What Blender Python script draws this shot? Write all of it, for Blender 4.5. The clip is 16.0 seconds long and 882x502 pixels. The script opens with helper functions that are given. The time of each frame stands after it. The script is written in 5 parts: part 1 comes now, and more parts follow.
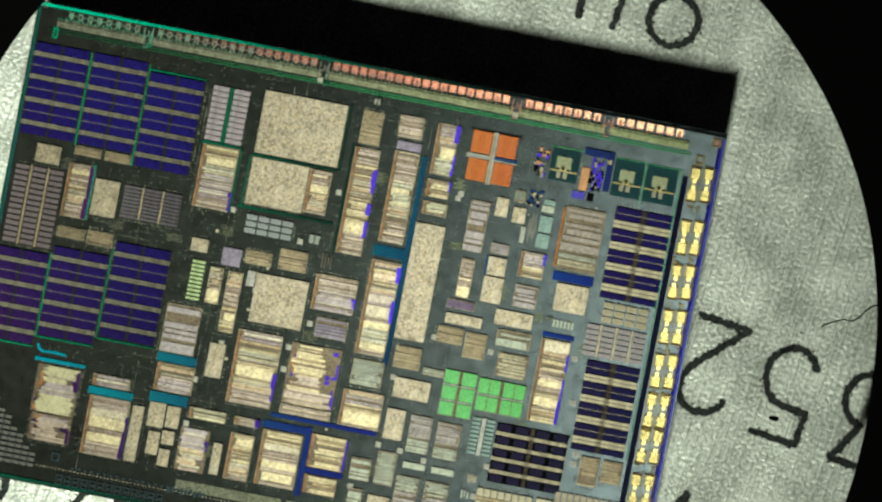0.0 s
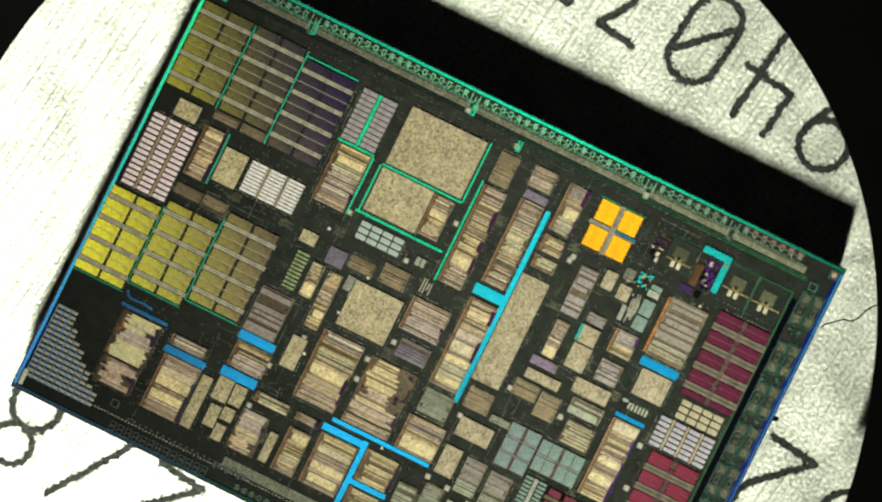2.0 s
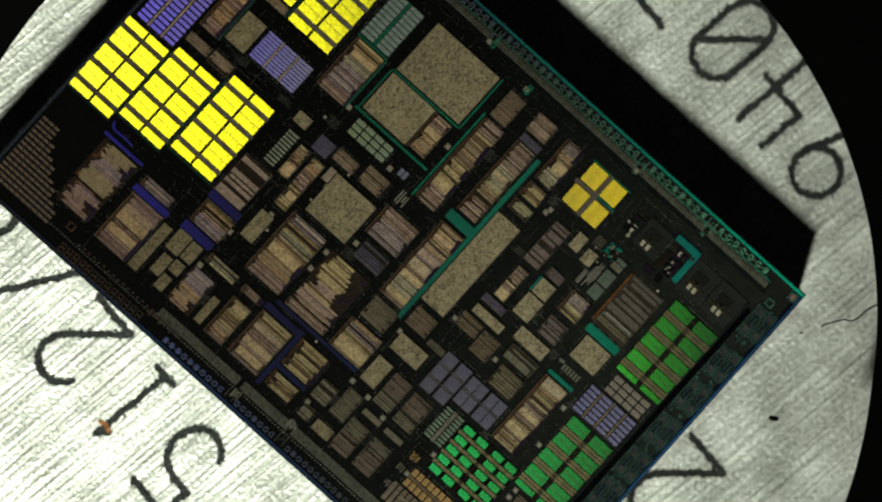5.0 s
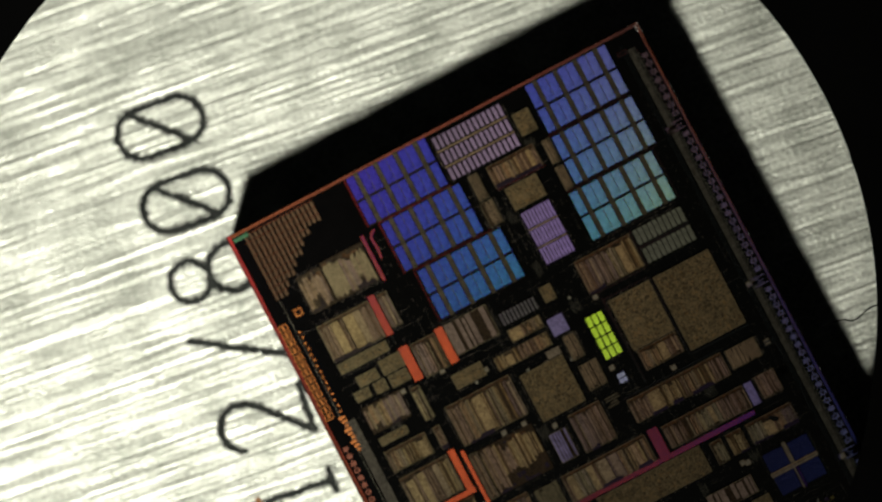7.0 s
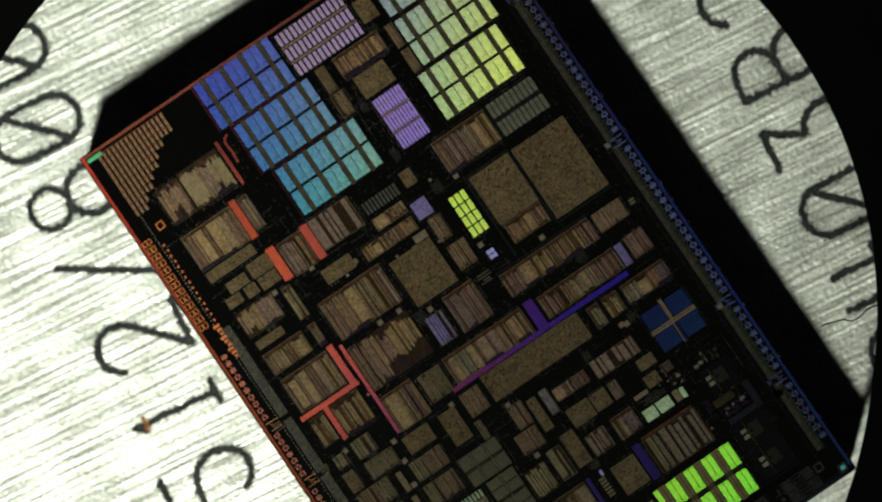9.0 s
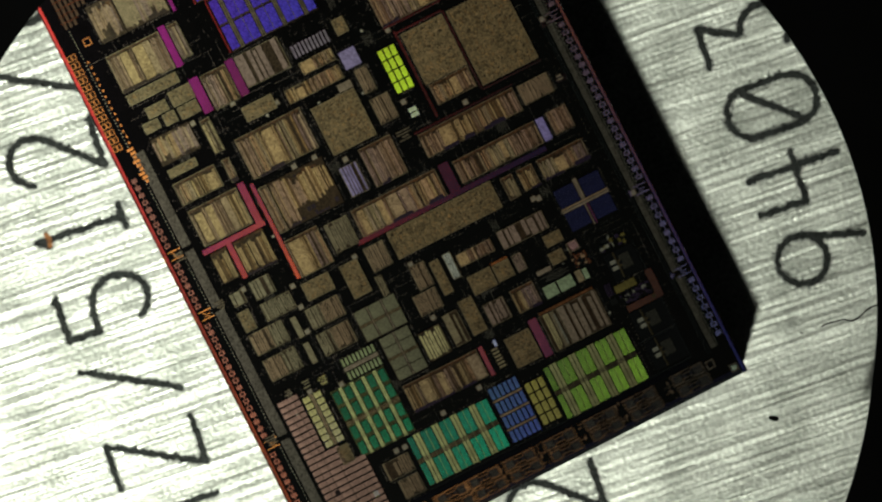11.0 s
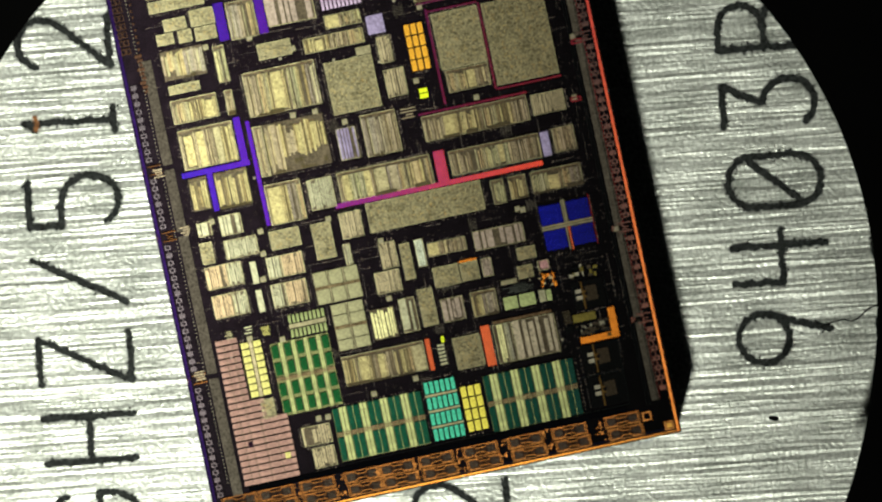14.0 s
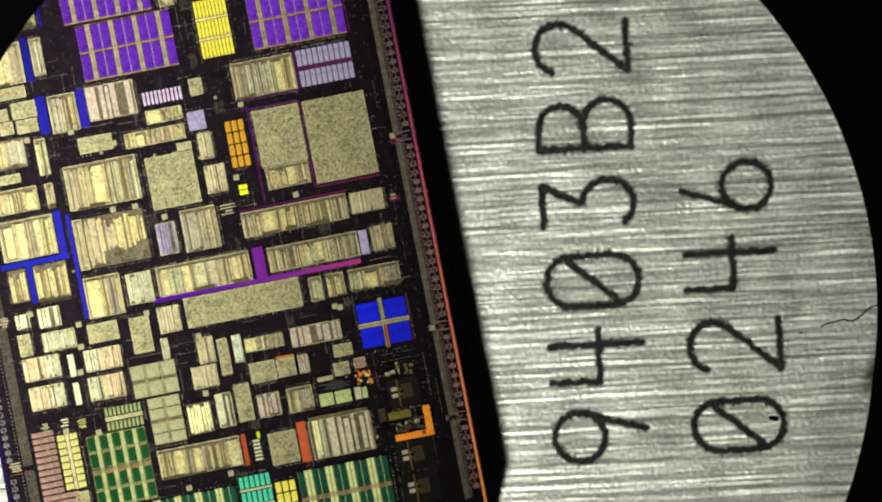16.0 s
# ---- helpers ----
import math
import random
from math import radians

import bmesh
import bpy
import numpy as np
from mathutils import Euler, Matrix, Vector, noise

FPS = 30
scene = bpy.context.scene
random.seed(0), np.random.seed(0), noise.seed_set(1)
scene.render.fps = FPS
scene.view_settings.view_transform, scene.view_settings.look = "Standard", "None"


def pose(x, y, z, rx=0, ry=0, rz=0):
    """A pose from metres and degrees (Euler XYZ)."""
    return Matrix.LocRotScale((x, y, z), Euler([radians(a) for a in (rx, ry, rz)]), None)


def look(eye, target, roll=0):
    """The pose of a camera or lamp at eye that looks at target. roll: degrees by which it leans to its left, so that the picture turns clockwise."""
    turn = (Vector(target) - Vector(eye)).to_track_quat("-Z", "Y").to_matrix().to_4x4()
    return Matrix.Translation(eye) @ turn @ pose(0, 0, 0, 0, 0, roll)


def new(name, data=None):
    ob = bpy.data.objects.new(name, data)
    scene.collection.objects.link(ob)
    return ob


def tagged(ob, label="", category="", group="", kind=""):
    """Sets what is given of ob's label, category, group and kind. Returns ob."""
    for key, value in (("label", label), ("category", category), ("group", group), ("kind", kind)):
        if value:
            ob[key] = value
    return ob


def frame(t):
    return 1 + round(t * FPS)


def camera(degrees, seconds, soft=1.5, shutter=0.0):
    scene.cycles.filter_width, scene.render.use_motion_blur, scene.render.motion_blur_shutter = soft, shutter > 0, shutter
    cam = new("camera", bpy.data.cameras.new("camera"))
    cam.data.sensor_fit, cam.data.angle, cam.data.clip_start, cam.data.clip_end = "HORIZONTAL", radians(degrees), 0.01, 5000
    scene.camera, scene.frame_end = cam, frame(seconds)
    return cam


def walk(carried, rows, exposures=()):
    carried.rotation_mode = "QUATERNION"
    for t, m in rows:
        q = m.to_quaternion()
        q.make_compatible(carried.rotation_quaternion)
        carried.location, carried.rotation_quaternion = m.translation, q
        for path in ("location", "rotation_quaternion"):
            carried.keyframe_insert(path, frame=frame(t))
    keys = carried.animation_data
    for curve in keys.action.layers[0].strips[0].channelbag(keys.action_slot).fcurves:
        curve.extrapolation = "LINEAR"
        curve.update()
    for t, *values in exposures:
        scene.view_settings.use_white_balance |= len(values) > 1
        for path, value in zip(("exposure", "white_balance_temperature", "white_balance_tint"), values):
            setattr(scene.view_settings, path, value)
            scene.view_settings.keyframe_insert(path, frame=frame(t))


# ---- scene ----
MM = 0.001
EYE = 49.958 * MM
cam = camera(20.0, 16.0, soft=2.15)
# shallow depth of field: the die is sharp, the plate under it a little soft
cam.data.dof.use_dof = True
cam.data.dof.focus_distance = EYE + 0.36 * MM
cam.data.dof.aperture_fstop = 34.0
walk(cam, [(0.0, pose(0, 0, EYE)), (16.0, pose(0, 0, EYE))],
     exposures=[(0.0, 0.2, 6500, 3), (0.5, 0.8, 6500, 4), (1.0, 1.1, 6800, 4), (1.5, 1.14, 6900, 5), (2.0, 1.18, 6900, 6), (2.5, 0.92, 6900, 8), (3.0, 0.45, 6500, 10), (3.5, 0.34, 6500, 10), (6.0, 0.08, 6500, 10), (6.5, 0.25, 6550, 13), (7.0, -0.07, 6750, 17), (7.5, -0.16, 6750, 16), (8.0, -0.1, 6700, 13), (8.5, 0.08, 6600, 11), (9.0, 0.15, 6500, 10), (10.0, 0.12, 6500, 10), (12.5, -0.05, 6500, 13), (13.0, -0.14, 6500, 13), (13.5, -0.16, 6500, 13), (14.5, -0.08, 6500, 13), (15.0, -0.08, 6500, 13), (16.0, -0.27, 6500, 13)])

# The chip's way under the lens: seconds, millimetres, degrees; the origin is the middle of the die's top face.
CHIP_ROWS = [
    (0.0, -2.042, -0.992, 0.044, 0.17, 0.61, -10.99),
    (0.5, -2.051, -1.480, -0.109, -0.03, 0.74, -16.57),
    (1.0, -0.878, -2.263, 0.054, 0.16, 0.51, -21.82),
    (1.5, -0.606, -2.291, -0.054, 0.02, -0.20, -23.27),
    (2.0, -0.268, -1.533, -0.103, 0.37, -0.65, -26.23),
    (2.5, -0.295, -0.382, -0.189, 0.24, -0.22, -29.46),
    (3.0, -0.629, 0.675, -0.361, -0.21, -0.33, -33.38),
    (3.5, -1.043, 0.613, -0.328, -0.49, 0.01, -37.02),
    (3.7, -1.242, 0.426, -0.233, -0.96, 0.17, -38.50),
    (5.8, -0.125, 0.088, -0.610, -0.93, 1.67, -47.75),
    (6.0, 0.189, -0.290, -0.648, -0.31, 1.12, -50.55),
    (6.5, 0.698, -2.182, -0.481, 0.78, -1.15, -56.38),
    (7.0, 3.035, -3.711, -0.868, 1.63, -1.81, -62.36),
    (7.5, 3.296, -3.580, -0.710, 1.98, -2.09, -61.37),
    (8.0, 2.205, -3.488, -0.427, 1.63, -2.75, -57.97),
    (8.5, 1.030, -2.268, -0.574, 0.71, -1.69, -56.46),
    (9.0, 0.514, -1.256, -0.577, 0.75, -0.95, -55.84),
    (9.5, 0.011, -0.470, -0.585, 0.42, -0.12, -55.96),
    (10.0, -0.816, 0.854, -0.631, 0.24, -0.04, -56.02),
    (10.2, -1.041, 1.193, -0.661, -0.01, 0.27, -56.35),
    (12.3, -1.389, 2.512, -0.217, 0.51, 0.14, -75.80),
    (12.5, -1.514, 2.931, -0.235, 0.33, 0.66, -76.22),
    (13.0, -1.856, 3.644, -0.190, 0.11, 1.03, -77.43),
    (13.5, -1.356, 2.914, -0.141, 0.48, 0.95, -77.89),
    (14.0, -1.281, 2.240, -0.160, 0.40, 0.02, -77.98),
    (14.5, -3.083, 1.868, -0.514, -0.31, 0.01, -78.29),
    (15.0, -5.286, 2.034, -0.397, -1.13, 0.02, -78.34),
    (15.5, -5.527, 1.545, -0.077, -1.23, -0.05, -78.53),
    (16.0, -4.929, 0.328, -0.443, -0.70, -0.07, -78.91),
]

# ---- light: one small lamp low beside the stage, and a dim room ----
world = bpy.data.worlds.new("room")
scene.world = world
world.use_nodes = True
world.node_tree.nodes["Background"].inputs[0].default_value = (0.9, 1.0, 0.95, 1)
world.node_tree.nodes["Background"].inputs[1].default_value = 0.002

beam = bpy.data.lights.new("gooseneck_lamp", "SPOT")
beam.energy, beam.shadow_soft_size = 6.0, 13.5 * MM
beam.spot_size, beam.spot_blend = radians(12.5), 1.0
beam.color = (0.95, 1.0, 0.86)
lamp = new("gooseneck_lamp", beam)
lamp.matrix_world = look((-44 * MM, -160 * MM, 110 * MM), (-8 * MM, -4 * MM, 0))

# ---- materials ----
def grating(name, base, lobes=(), rough=0.6, grain=30000, vary=0.35, island=False, spread=0.0, bump=0.0, ramp=None, metallic=0.0):
    """A patterned metal layer: a base coat with grain, and coloured gloss lobes that imitate a grating's sheen under
    the lamp.
    Each lobe: the azimuth and tilt of its shading normal on the chip in degrees, fitted to the camera's view, width in
    degrees, strength and colour."""
    mat = bpy.data.materials.new(name)
    mat.use_nodes = True
    nodes, links = mat.node_tree.nodes, mat.node_tree.links
    nodes.clear()
    out = nodes.new("ShaderNodeOutputMaterial")
    main = nodes.new("ShaderNodeBsdfPrincipled")
    main.inputs["Roughness"].default_value = rough
    main.inputs["Metallic"].default_value = metallic
    main.inputs["Specular IOR Level"].default_value = 0.03
    coord = nodes.new("ShaderNodeTexCoord")
    fine = nodes.new("ShaderNodeTexNoise")
    fine.inputs["Scale"].default_value = grain
    fine.inputs["Detail"].default_value = 3
    links.new(coord.outputs["Object"], fine.inputs["Vector"])
    coarse = nodes.new("ShaderNodeTexNoise")
    coarse.inputs["Scale"].default_value = grain / 12
    links.new(coord.outputs["Object"], coarse.inputs["Vector"])
    both = nodes.new("ShaderNodeMath")
    both.operation = "MULTIPLY_ADD"
    links.new(fine.outputs["Fac"], both.inputs[0])
    both.inputs[1].default_value = 1.0
    soft = nodes.new("ShaderNodeMath")
    soft.operation = "MULTIPLY"
    soft.inputs[1].default_value = 0.3
    links.new(coarse.outputs["Fac"], soft.inputs[0])
    links.new(soft.outputs[0], both.inputs[2])
    shade = nodes.new("ShaderNodeMapRange")
    shade.inputs["From Min"].default_value, shade.inputs["From Max"].default_value = 0.42, 0.88
    shade.inputs["To Min"].default_value, shade.inputs["To Max"].default_value = 1 - vary * 1.4, 1 + vary * 0.8
    links.new(both.outputs[0], shade.inputs["Value"])
    if island:
        pick = nodes.new("ShaderNodeNewGeometry").outputs["Random Per Island"]
    else:
        pick = nodes.new("ShaderNodeObjectInfo").outputs["Random"]
    tone = nodes.new("ShaderNodeValToRGB")
    stops = ramp or [tuple(c * (1 - spread) for c in base), tuple(c * (1 + spread) for c in base)]
    tone.color_ramp.interpolation = "CONSTANT" if ramp else "LINEAR"
    while len(tone.color_ramp.elements) < len(stops):
        tone.color_ramp.elements.new(0.5)
    for n, colour in enumerate(stops):
        tone.color_ramp.elements[n].position = n / len(stops) if ramp else n / (len(stops) - 1)
        tone.color_ramp.elements[n].color = (*colour, 1)
    links.new(pick, tone.inputs["Fac"])

    def scaled(colour_socket):
        mix = nodes.new("ShaderNodeVectorMath")
        mix.operation = "SCALE"
        links.new(colour_socket, mix.inputs[0])
        links.new(shade.outputs[0], mix.inputs["Scale"])
        return mix.outputs[0]

    links.new(scaled(tone.outputs[0]), main.inputs["Base Color"])
    if bump:
        relief = nodes.new("ShaderNodeBump")
        relief.inputs["Strength"].default_value, relief.inputs["Distance"].default_value = bump, 0.00002
        links.new(both.outputs[0], relief.inputs["Height"])
        links.new(relief.outputs[0], main.inputs["Normal"])
    shader = main.outputs[0]
    for azimuth, tilt, width, strength, colour in lobes:
        gloss = nodes.new("ShaderNodeBsdfAnisotropic")
        gloss.distribution = "BECKMANN"
        slope = math.tan(radians(width))
        gloss.inputs["Roughness"].default_value = math.sqrt(slope)
        value = 1.92 * strength * slope ** 2
        tint = nodes.new("ShaderNodeMixRGB")
        tint.blend_type = "MULTIPLY"
        tint.inputs[0].default_value = 0.78 if (island or ramp) else 0.0
        tint.inputs[1].default_value = (*(c * value for c in colour), 1)
        peak = max(max(s) for s in stops)
        bright = nodes.new("ShaderNodeVectorMath")
        bright.operation = "SCALE"
        links.new(tone.outputs[0], bright.inputs[0])
        bright.inputs["Scale"].default_value = 1 / peak
        links.new(bright.outputs[0], tint.inputs[2])
        links.new(scaled(tint.outputs[0]), gloss.inputs["Color"])
        a, e = radians(azimuth), radians(tilt)
        turn = nodes.new("ShaderNodeVectorTransform")
        turn.vector_type, turn.convert_from, turn.convert_to = "VECTOR", "OBJECT", "WORLD"
        turn.inputs[0].default_value = (math.sin(e) * math.cos(a), math.sin(e) * math.sin(a), math.cos(e))
        links.new(turn.outputs[0], gloss.inputs["Normal"])
        add = nodes.new("ShaderNodeAddShader")
        links.new(shader, add.inputs[0])
        links.new(gloss.outputs[0], add.inputs[1])
        shader = add.outputs[0]
    links.new(shader, out.inputs["Surface"])
    return mat


def brushed_nickel():
    """Nickel plate with a coarse matt grain and brush lines along its own y."""
    mat = bpy.data.materials.new("brushed_nickel")
    mat.use_nodes = True
    nodes, links = mat.node_tree.nodes, mat.node_tree.links
    main = nodes["Principled BSDF"]
    coord = nodes.new("ShaderNodeTexCoord")

    def noise_at(sx, sy, scale, detail):
        place = nodes.new("ShaderNodeMapping")
        place.inputs["Scale"].default_value = (sx, sy, 1)
        links.new(coord.outputs["Object"], place.inputs["Vector"])
        tex = nodes.new("ShaderNodeTexNoise")
        tex.inputs["Scale"].default_value, tex.inputs["Detail"].default_value = scale, detail
        links.new(place.outputs[0], tex.inputs["Vector"])
        return tex.outputs["Fac"]

    def join(a, b, weight):
        m = nodes.new("ShaderNodeMath")
        m.operation = "MULTIPLY_ADD"
        links.new(a, m.inputs[0])
        m.inputs[1].default_value = weight
        links.new(b, m.inputs[2])
        return m.outputs[0]

    lines = noise_at(1, 0.03, 9500, 1)
    long_lines = noise_at(1, 0.009, 5200, 1)
    hair_lines = noise_at(1, 0.04, 24000, 0)
    grain = noise_at(1, 1, 13000, 1.5)
    pits = noise_at(1, 1, 36000, 1)
    blotch = noise_at(1, 1, 900, 4)
    height = join(lines, join(long_lines, join(hair_lines, join(grain, pits, 3.4), 2.4), 6.0), 5.6)
    relief = nodes.new("ShaderNodeBump")
    relief.inputs["Strength"].default_value, relief.inputs["Distance"].default_value = 1.0, 0.0000055
    links.new(height, relief.inputs["Height"])
    links.new(relief.outputs[0], main.inputs["Normal"])
    shade = nodes.new("ShaderNodeValToRGB")
    shade.color_ramp.elements[0].position, shade.color_ramp.elements[0].color = 0.40, (0.32, 0.335, 0.30, 1)
    shade.color_ramp.elements[1].position, shade.color_ramp.elements[1].color = 0.60, (0.89, 0.91, 0.84, 1)
    third = nodes.new("ShaderNodeMath")
    third.operation = "MULTIPLY"
    third.inputs[1].default_value = 1 / 3
    links.new(join(lines, join(blotch, join(pits, grain, 0.8), 1.0), 0.2), third.inputs[0])
    links.new(third.outputs[0], shade.inputs[0])
    links.new(shade.outputs[0], main.inputs["Base Color"])
    main.inputs["Metallic"].default_value = 0.75
    main.inputs["Roughness"].default_value = 0.5
    return mat


def plain(name, colour, rough=0.6, metallic=0.0, noise_scale=800, vary=0.3):
    return grating(name, colour, (), rough, noise_scale, vary, metallic=metallic)


BEIGE, WARM, CREAM = (1.0, 0.87, 0.63), (1.0, 0.8, 0.52), (1.0, 0.9, 0.5)
NICKEL = brushed_nickel()
INK = plain("engraving", (0.022, 0.024, 0.023), 0.6, 0.0, 14000, 0.7)
BLACK = plain("black_velvet", (0.0004, 0.0004, 0.0004), 0.95)
DUST = plain("dust", (0.002, 0.002, 0.002), 0.9)
STAGE = plain("stage_enamel", (0.03, 0.03, 0.03), 0.5)
SILICON = plain("silicon_edge", (0.02, 0.02, 0.022), 0.4, 0.0, 5000)
FIELD = grating("field_oxide", (0.0005, 0.0005, 0.0004), [(-109.5, 28, 3.9, 0.75, (0.72, 0.88, 1.0)), (-96, 27, 4, 0.03, (0.85, 1.0, 0.85)), (-80, 28.5, 4.4, 0.016, (0.9, 1, 0.85)), (-11, 28.5, 5.2, 0.028, (0.95, 0.6, 0.9))], 0.5, 45000, 0.7)
CELLS = grating("logic_cells", (0.012, 0.0085, 0.0045), [(-102, 28.5, 8, 0.52, (1.0, 0.85, 0.66)), (-73, 29, 5, 0.11, (1, 0.84, 0.5)), (-59, 31.5, 4.8, 0.041, (1, 0.8, 0.45)), (-37, 31, 6, 0.04, (1, 0.66, 0.3)), (-9, 28.5, 6.8, 0.61, CREAM)], 0.6, 26000, 0.48, spread=0.2)
TAPS = grating("well_taps", (0.004, 0.003, 0.002), [(-95, 29, 9, 0.24, WARM), (-9, 28.5, 6.8, 0.23, CREAM)], 0.6, 26000, 0.3)
ROUTE = grating("route_metal", (0.018, 0.014, 0.008), [(-102, 28.5, 8, 0.63, BEIGE), (-59, 31.5, 4.8, 0.09, (1, 0.72, 0.4)), (-37, 31, 6, 0.11, (1, 0.62, 0.3)), (-9, 28.5, 6.8, 0.85, CREAM)], 0.6, 26000, 0.3, island=True, ramp=[(0.02, 0.016, 0.009), (0.016, 0.011, 0.006), (0.02, 0.018, 0.014)])
PATHS = [(0.95, 0.84, 0.62), (0.9, 0.66, 0.5), (0.62, 0.58, 0.6), (1.0, 0.93, 0.6), (0.66, 0.56, 0.64), (0.3, 0.22, 0.17), (0.92, 0.7, 0.54), (0.48, 0.4, 0.34), (0.12, 0.09, 0.08), (0.85, 0.8, 0.66), (0.7, 0.72, 0.64), (0.86, 0.54, 0.32), (0.14, 0.1, 0.08)]
COOLS = [(0.5, 0.48, 0.68), (0.66, 0.62, 0.72), (0.45, 0.4, 0.62), (0.74, 0.74, 0.72), (0.56, 0.5, 0.7), (0.3, 0.26, 0.36), (0.68, 0.66, 0.8)]
CREAMS = [(1.0, 0.93, 0.62), (0.95, 0.85, 0.6), (0.85, 0.75, 0.5), (0.5, 0.38, 0.2), (1.0, 0.95, 0.7), (0.2, 0.14, 0.08), (0.08, 0.05, 0.03)]
MINTS = [(0.7, 0.78, 0.64), (0.6, 0.7, 0.62), (0.82, 0.86, 0.66), (0.4, 0.46, 0.4), (0.66, 0.7, 0.72), (0.86, 0.84, 0.7)]
DUSKS = [(0.6, 0.52, 0.58), (0.7, 0.62, 0.6), (0.5, 0.44, 0.46), (0.8, 0.72, 0.62), (0.28, 0.2, 0.2), (0.62, 0.55, 0.66)]


def lines(name, tones, low_glow):
    return grating(name, (0.1, 0.09, 0.06), [(-102, 28, 8, 0.82, (1.0, 0.87, 0.70)), (-73, 29, 5, 0.15, (1, 0.78, 0.48)), (-59, 31.5, 4.8, 0.098, low_glow), (-37, 31, 6, 0.105, (1, 0.56, 0.24)), (-9, 28.5, 6.8, 1.13, CREAM)], 0.6, 20000, 0.35,
                   island=True, ramp=[tuple(0.026 * (0.92 * c + 0.08 * max(p)) for c in p) for p in tones])


STRIPS, STRIPS_CREAM, STRIPS_DUSK = lines("data_path_lines", PATHS, (1, 0.52, 0.22)), lines("cream_path_lines", CREAMS, (1, 0.72, 0.32)), lines("dusky_path_lines", DUSKS, (1, 0.58, 0.44))
STRIPS_MINT = lines("mint_path_lines", MINTS, (0.9, 0.66, 0.4))
STRIPS_COOL = lines("cool_path_lines", COOLS, (0.9, 0.6, 0.5))
PANELS = [(0.95, 0.8, 0.66), (0.8, 0.76, 0.72), (0.92, 0.86, 0.6), (0.72, 0.67, 0.72), (0.88, 0.7, 0.58), (0.76, 0.74, 0.66), (0.9, 0.9, 0.74)]
PANEL = lines("panel_metal", PANELS, (1, 0.56, 0.3))
PLUM = grating("plum_registers", (0.0180, 0.0160, 0.0190), [(-90, 28, 7, 0.25, (0.62, 0.42, 0.8)), (-47, 30, 4, 0.05, (0.6, 0.5, 0.7)), (-17, 28, 8, 0.75, (0.92, 1.0, 0.74))], 0.6, 20000, 0.3, spread=0.15)
RUST = grating("driver_fringe", (0.02, 0.009, 0.004), [(-93, 28, 7, 0.3, (1, 0.42, 0.14)), (-40, 31, 8, 0.014, (1, 0.3, 0.08)), (-9, 28.5, 6.8, 0.29, (0.9, 0.7, 0.4))], 0.6, 26000, 0.5)
BED = grating("data_path_bed", (0.003, 0.002, 0.0012), [(-99, 28, 8, 0.19, (1, 0.78, 0.56)), (-40, 31, 8, 0.006, (1, 0.45, 0.15)), (-9, 28.5, 6.8, 0.28, WARM)], 0.6, 26000, 0.5)
LILAC = grating("lilac_registers", (0.0250, 0.0184, 0.0170), [(-59, 31.5, 4.8, 0.066, (1, 0.68, 0.45)), (-40, 31, 6, 0.035, (1, 0.62, 0.36)), (-99, 28, 8, 0.397, (0.85, 0.75, 0.78)), (-9, 28.5, 6.8, 0.9, (1, 0.79, 0.62))], 0.6, 20000, 0.3, spread=0.2)
TAN = grating("tan_registers", (0.0270, 0.0186, 0.0115), [(-59, 31.5, 4.8, 0.066, (1, 0.68, 0.45)), (-40, 31, 6, 0.035, (1, 0.62, 0.36)), (-99, 28, 8, 0.346, WARM), (-9, 28.5, 6.8, 1.15, (1, 0.85, 0.5))], 0.6, 20000, 0.3, spread=0.25)
GREY = grating("grey_registers", (0.0200, 0.0184, 0.0153), [(-59, 31.5, 4.8, 0.066, (1, 0.68, 0.45)), (-40, 31, 6, 0.035, (1, 0.62, 0.36)), (-99, 28, 8, 0.32, (1, 0.97, 0.9)), (-9, 28.5, 6.8, 0.69, CREAM)], 0.6, 20000, 0.3, spread=0.2)
PALE = grating("pale_registers", (0.0200, 0.0184, 0.0102), [(-59, 31.5, 4.8, 0.066, (1, 0.68, 0.45)), (-40, 31, 6, 0.035, (1, 0.62, 0.36)), (-99, 28, 8, 0.397, (0.9, 0.95, 0.8)), (-9, 28.5, 6.8, 1.08, (1, 0.97, 0.62))], 0.6, 20000, 0.3, spread=0.15)
YELLOW = grating("yellow_registers", (0.0250, 0.0216, 0.0106), [(-59, 31.5, 4.8, 0.066, (1, 0.68, 0.45)), (-40, 31, 6, 0.035, (1, 0.62, 0.36)), (-99, 28, 8, 0.397, BEIGE), (-12, 28, 8, 1.25, (1, 0.95, 0.45))], 0.6, 20000, 0.3, spread=0.15)
DRAB = grating("drab_registers", (0.0200, 0.0170, 0.0140), [(-59, 31.5, 4.8, 0.06, (1, 0.68, 0.45)), (-40, 31, 6, 0.03, (1, 0.62, 0.36)), (-99, 28, 8, 0.282, (1, 0.86, 0.78)), (-12, 28.5, 6.8, 0.9, (1, 0.84, 0.58))], 0.6, 20000, 0.3, spread=0.2)
ROSY = grating("rosy_registers", (0.0180, 0.0150, 0.0140), [(-99, 28, 8, 0.256, (0.8, 0.95, 0.75)), (-30, 28.5, 6, 0.4, (1, 0.5, 0.5))], 0.6, 20000, 0.3, spread=0.2)
NEEDLE = grating("needle_metal", (0.010, 0.009, 0.007), [(-86, 29, 7, 0.3, (1, 0.95, 0.78)), (-15, 29, 7, 0.08, (0.8, 0.9, 0.8))], 0.6, 20000, 0.3, spread=0.2)
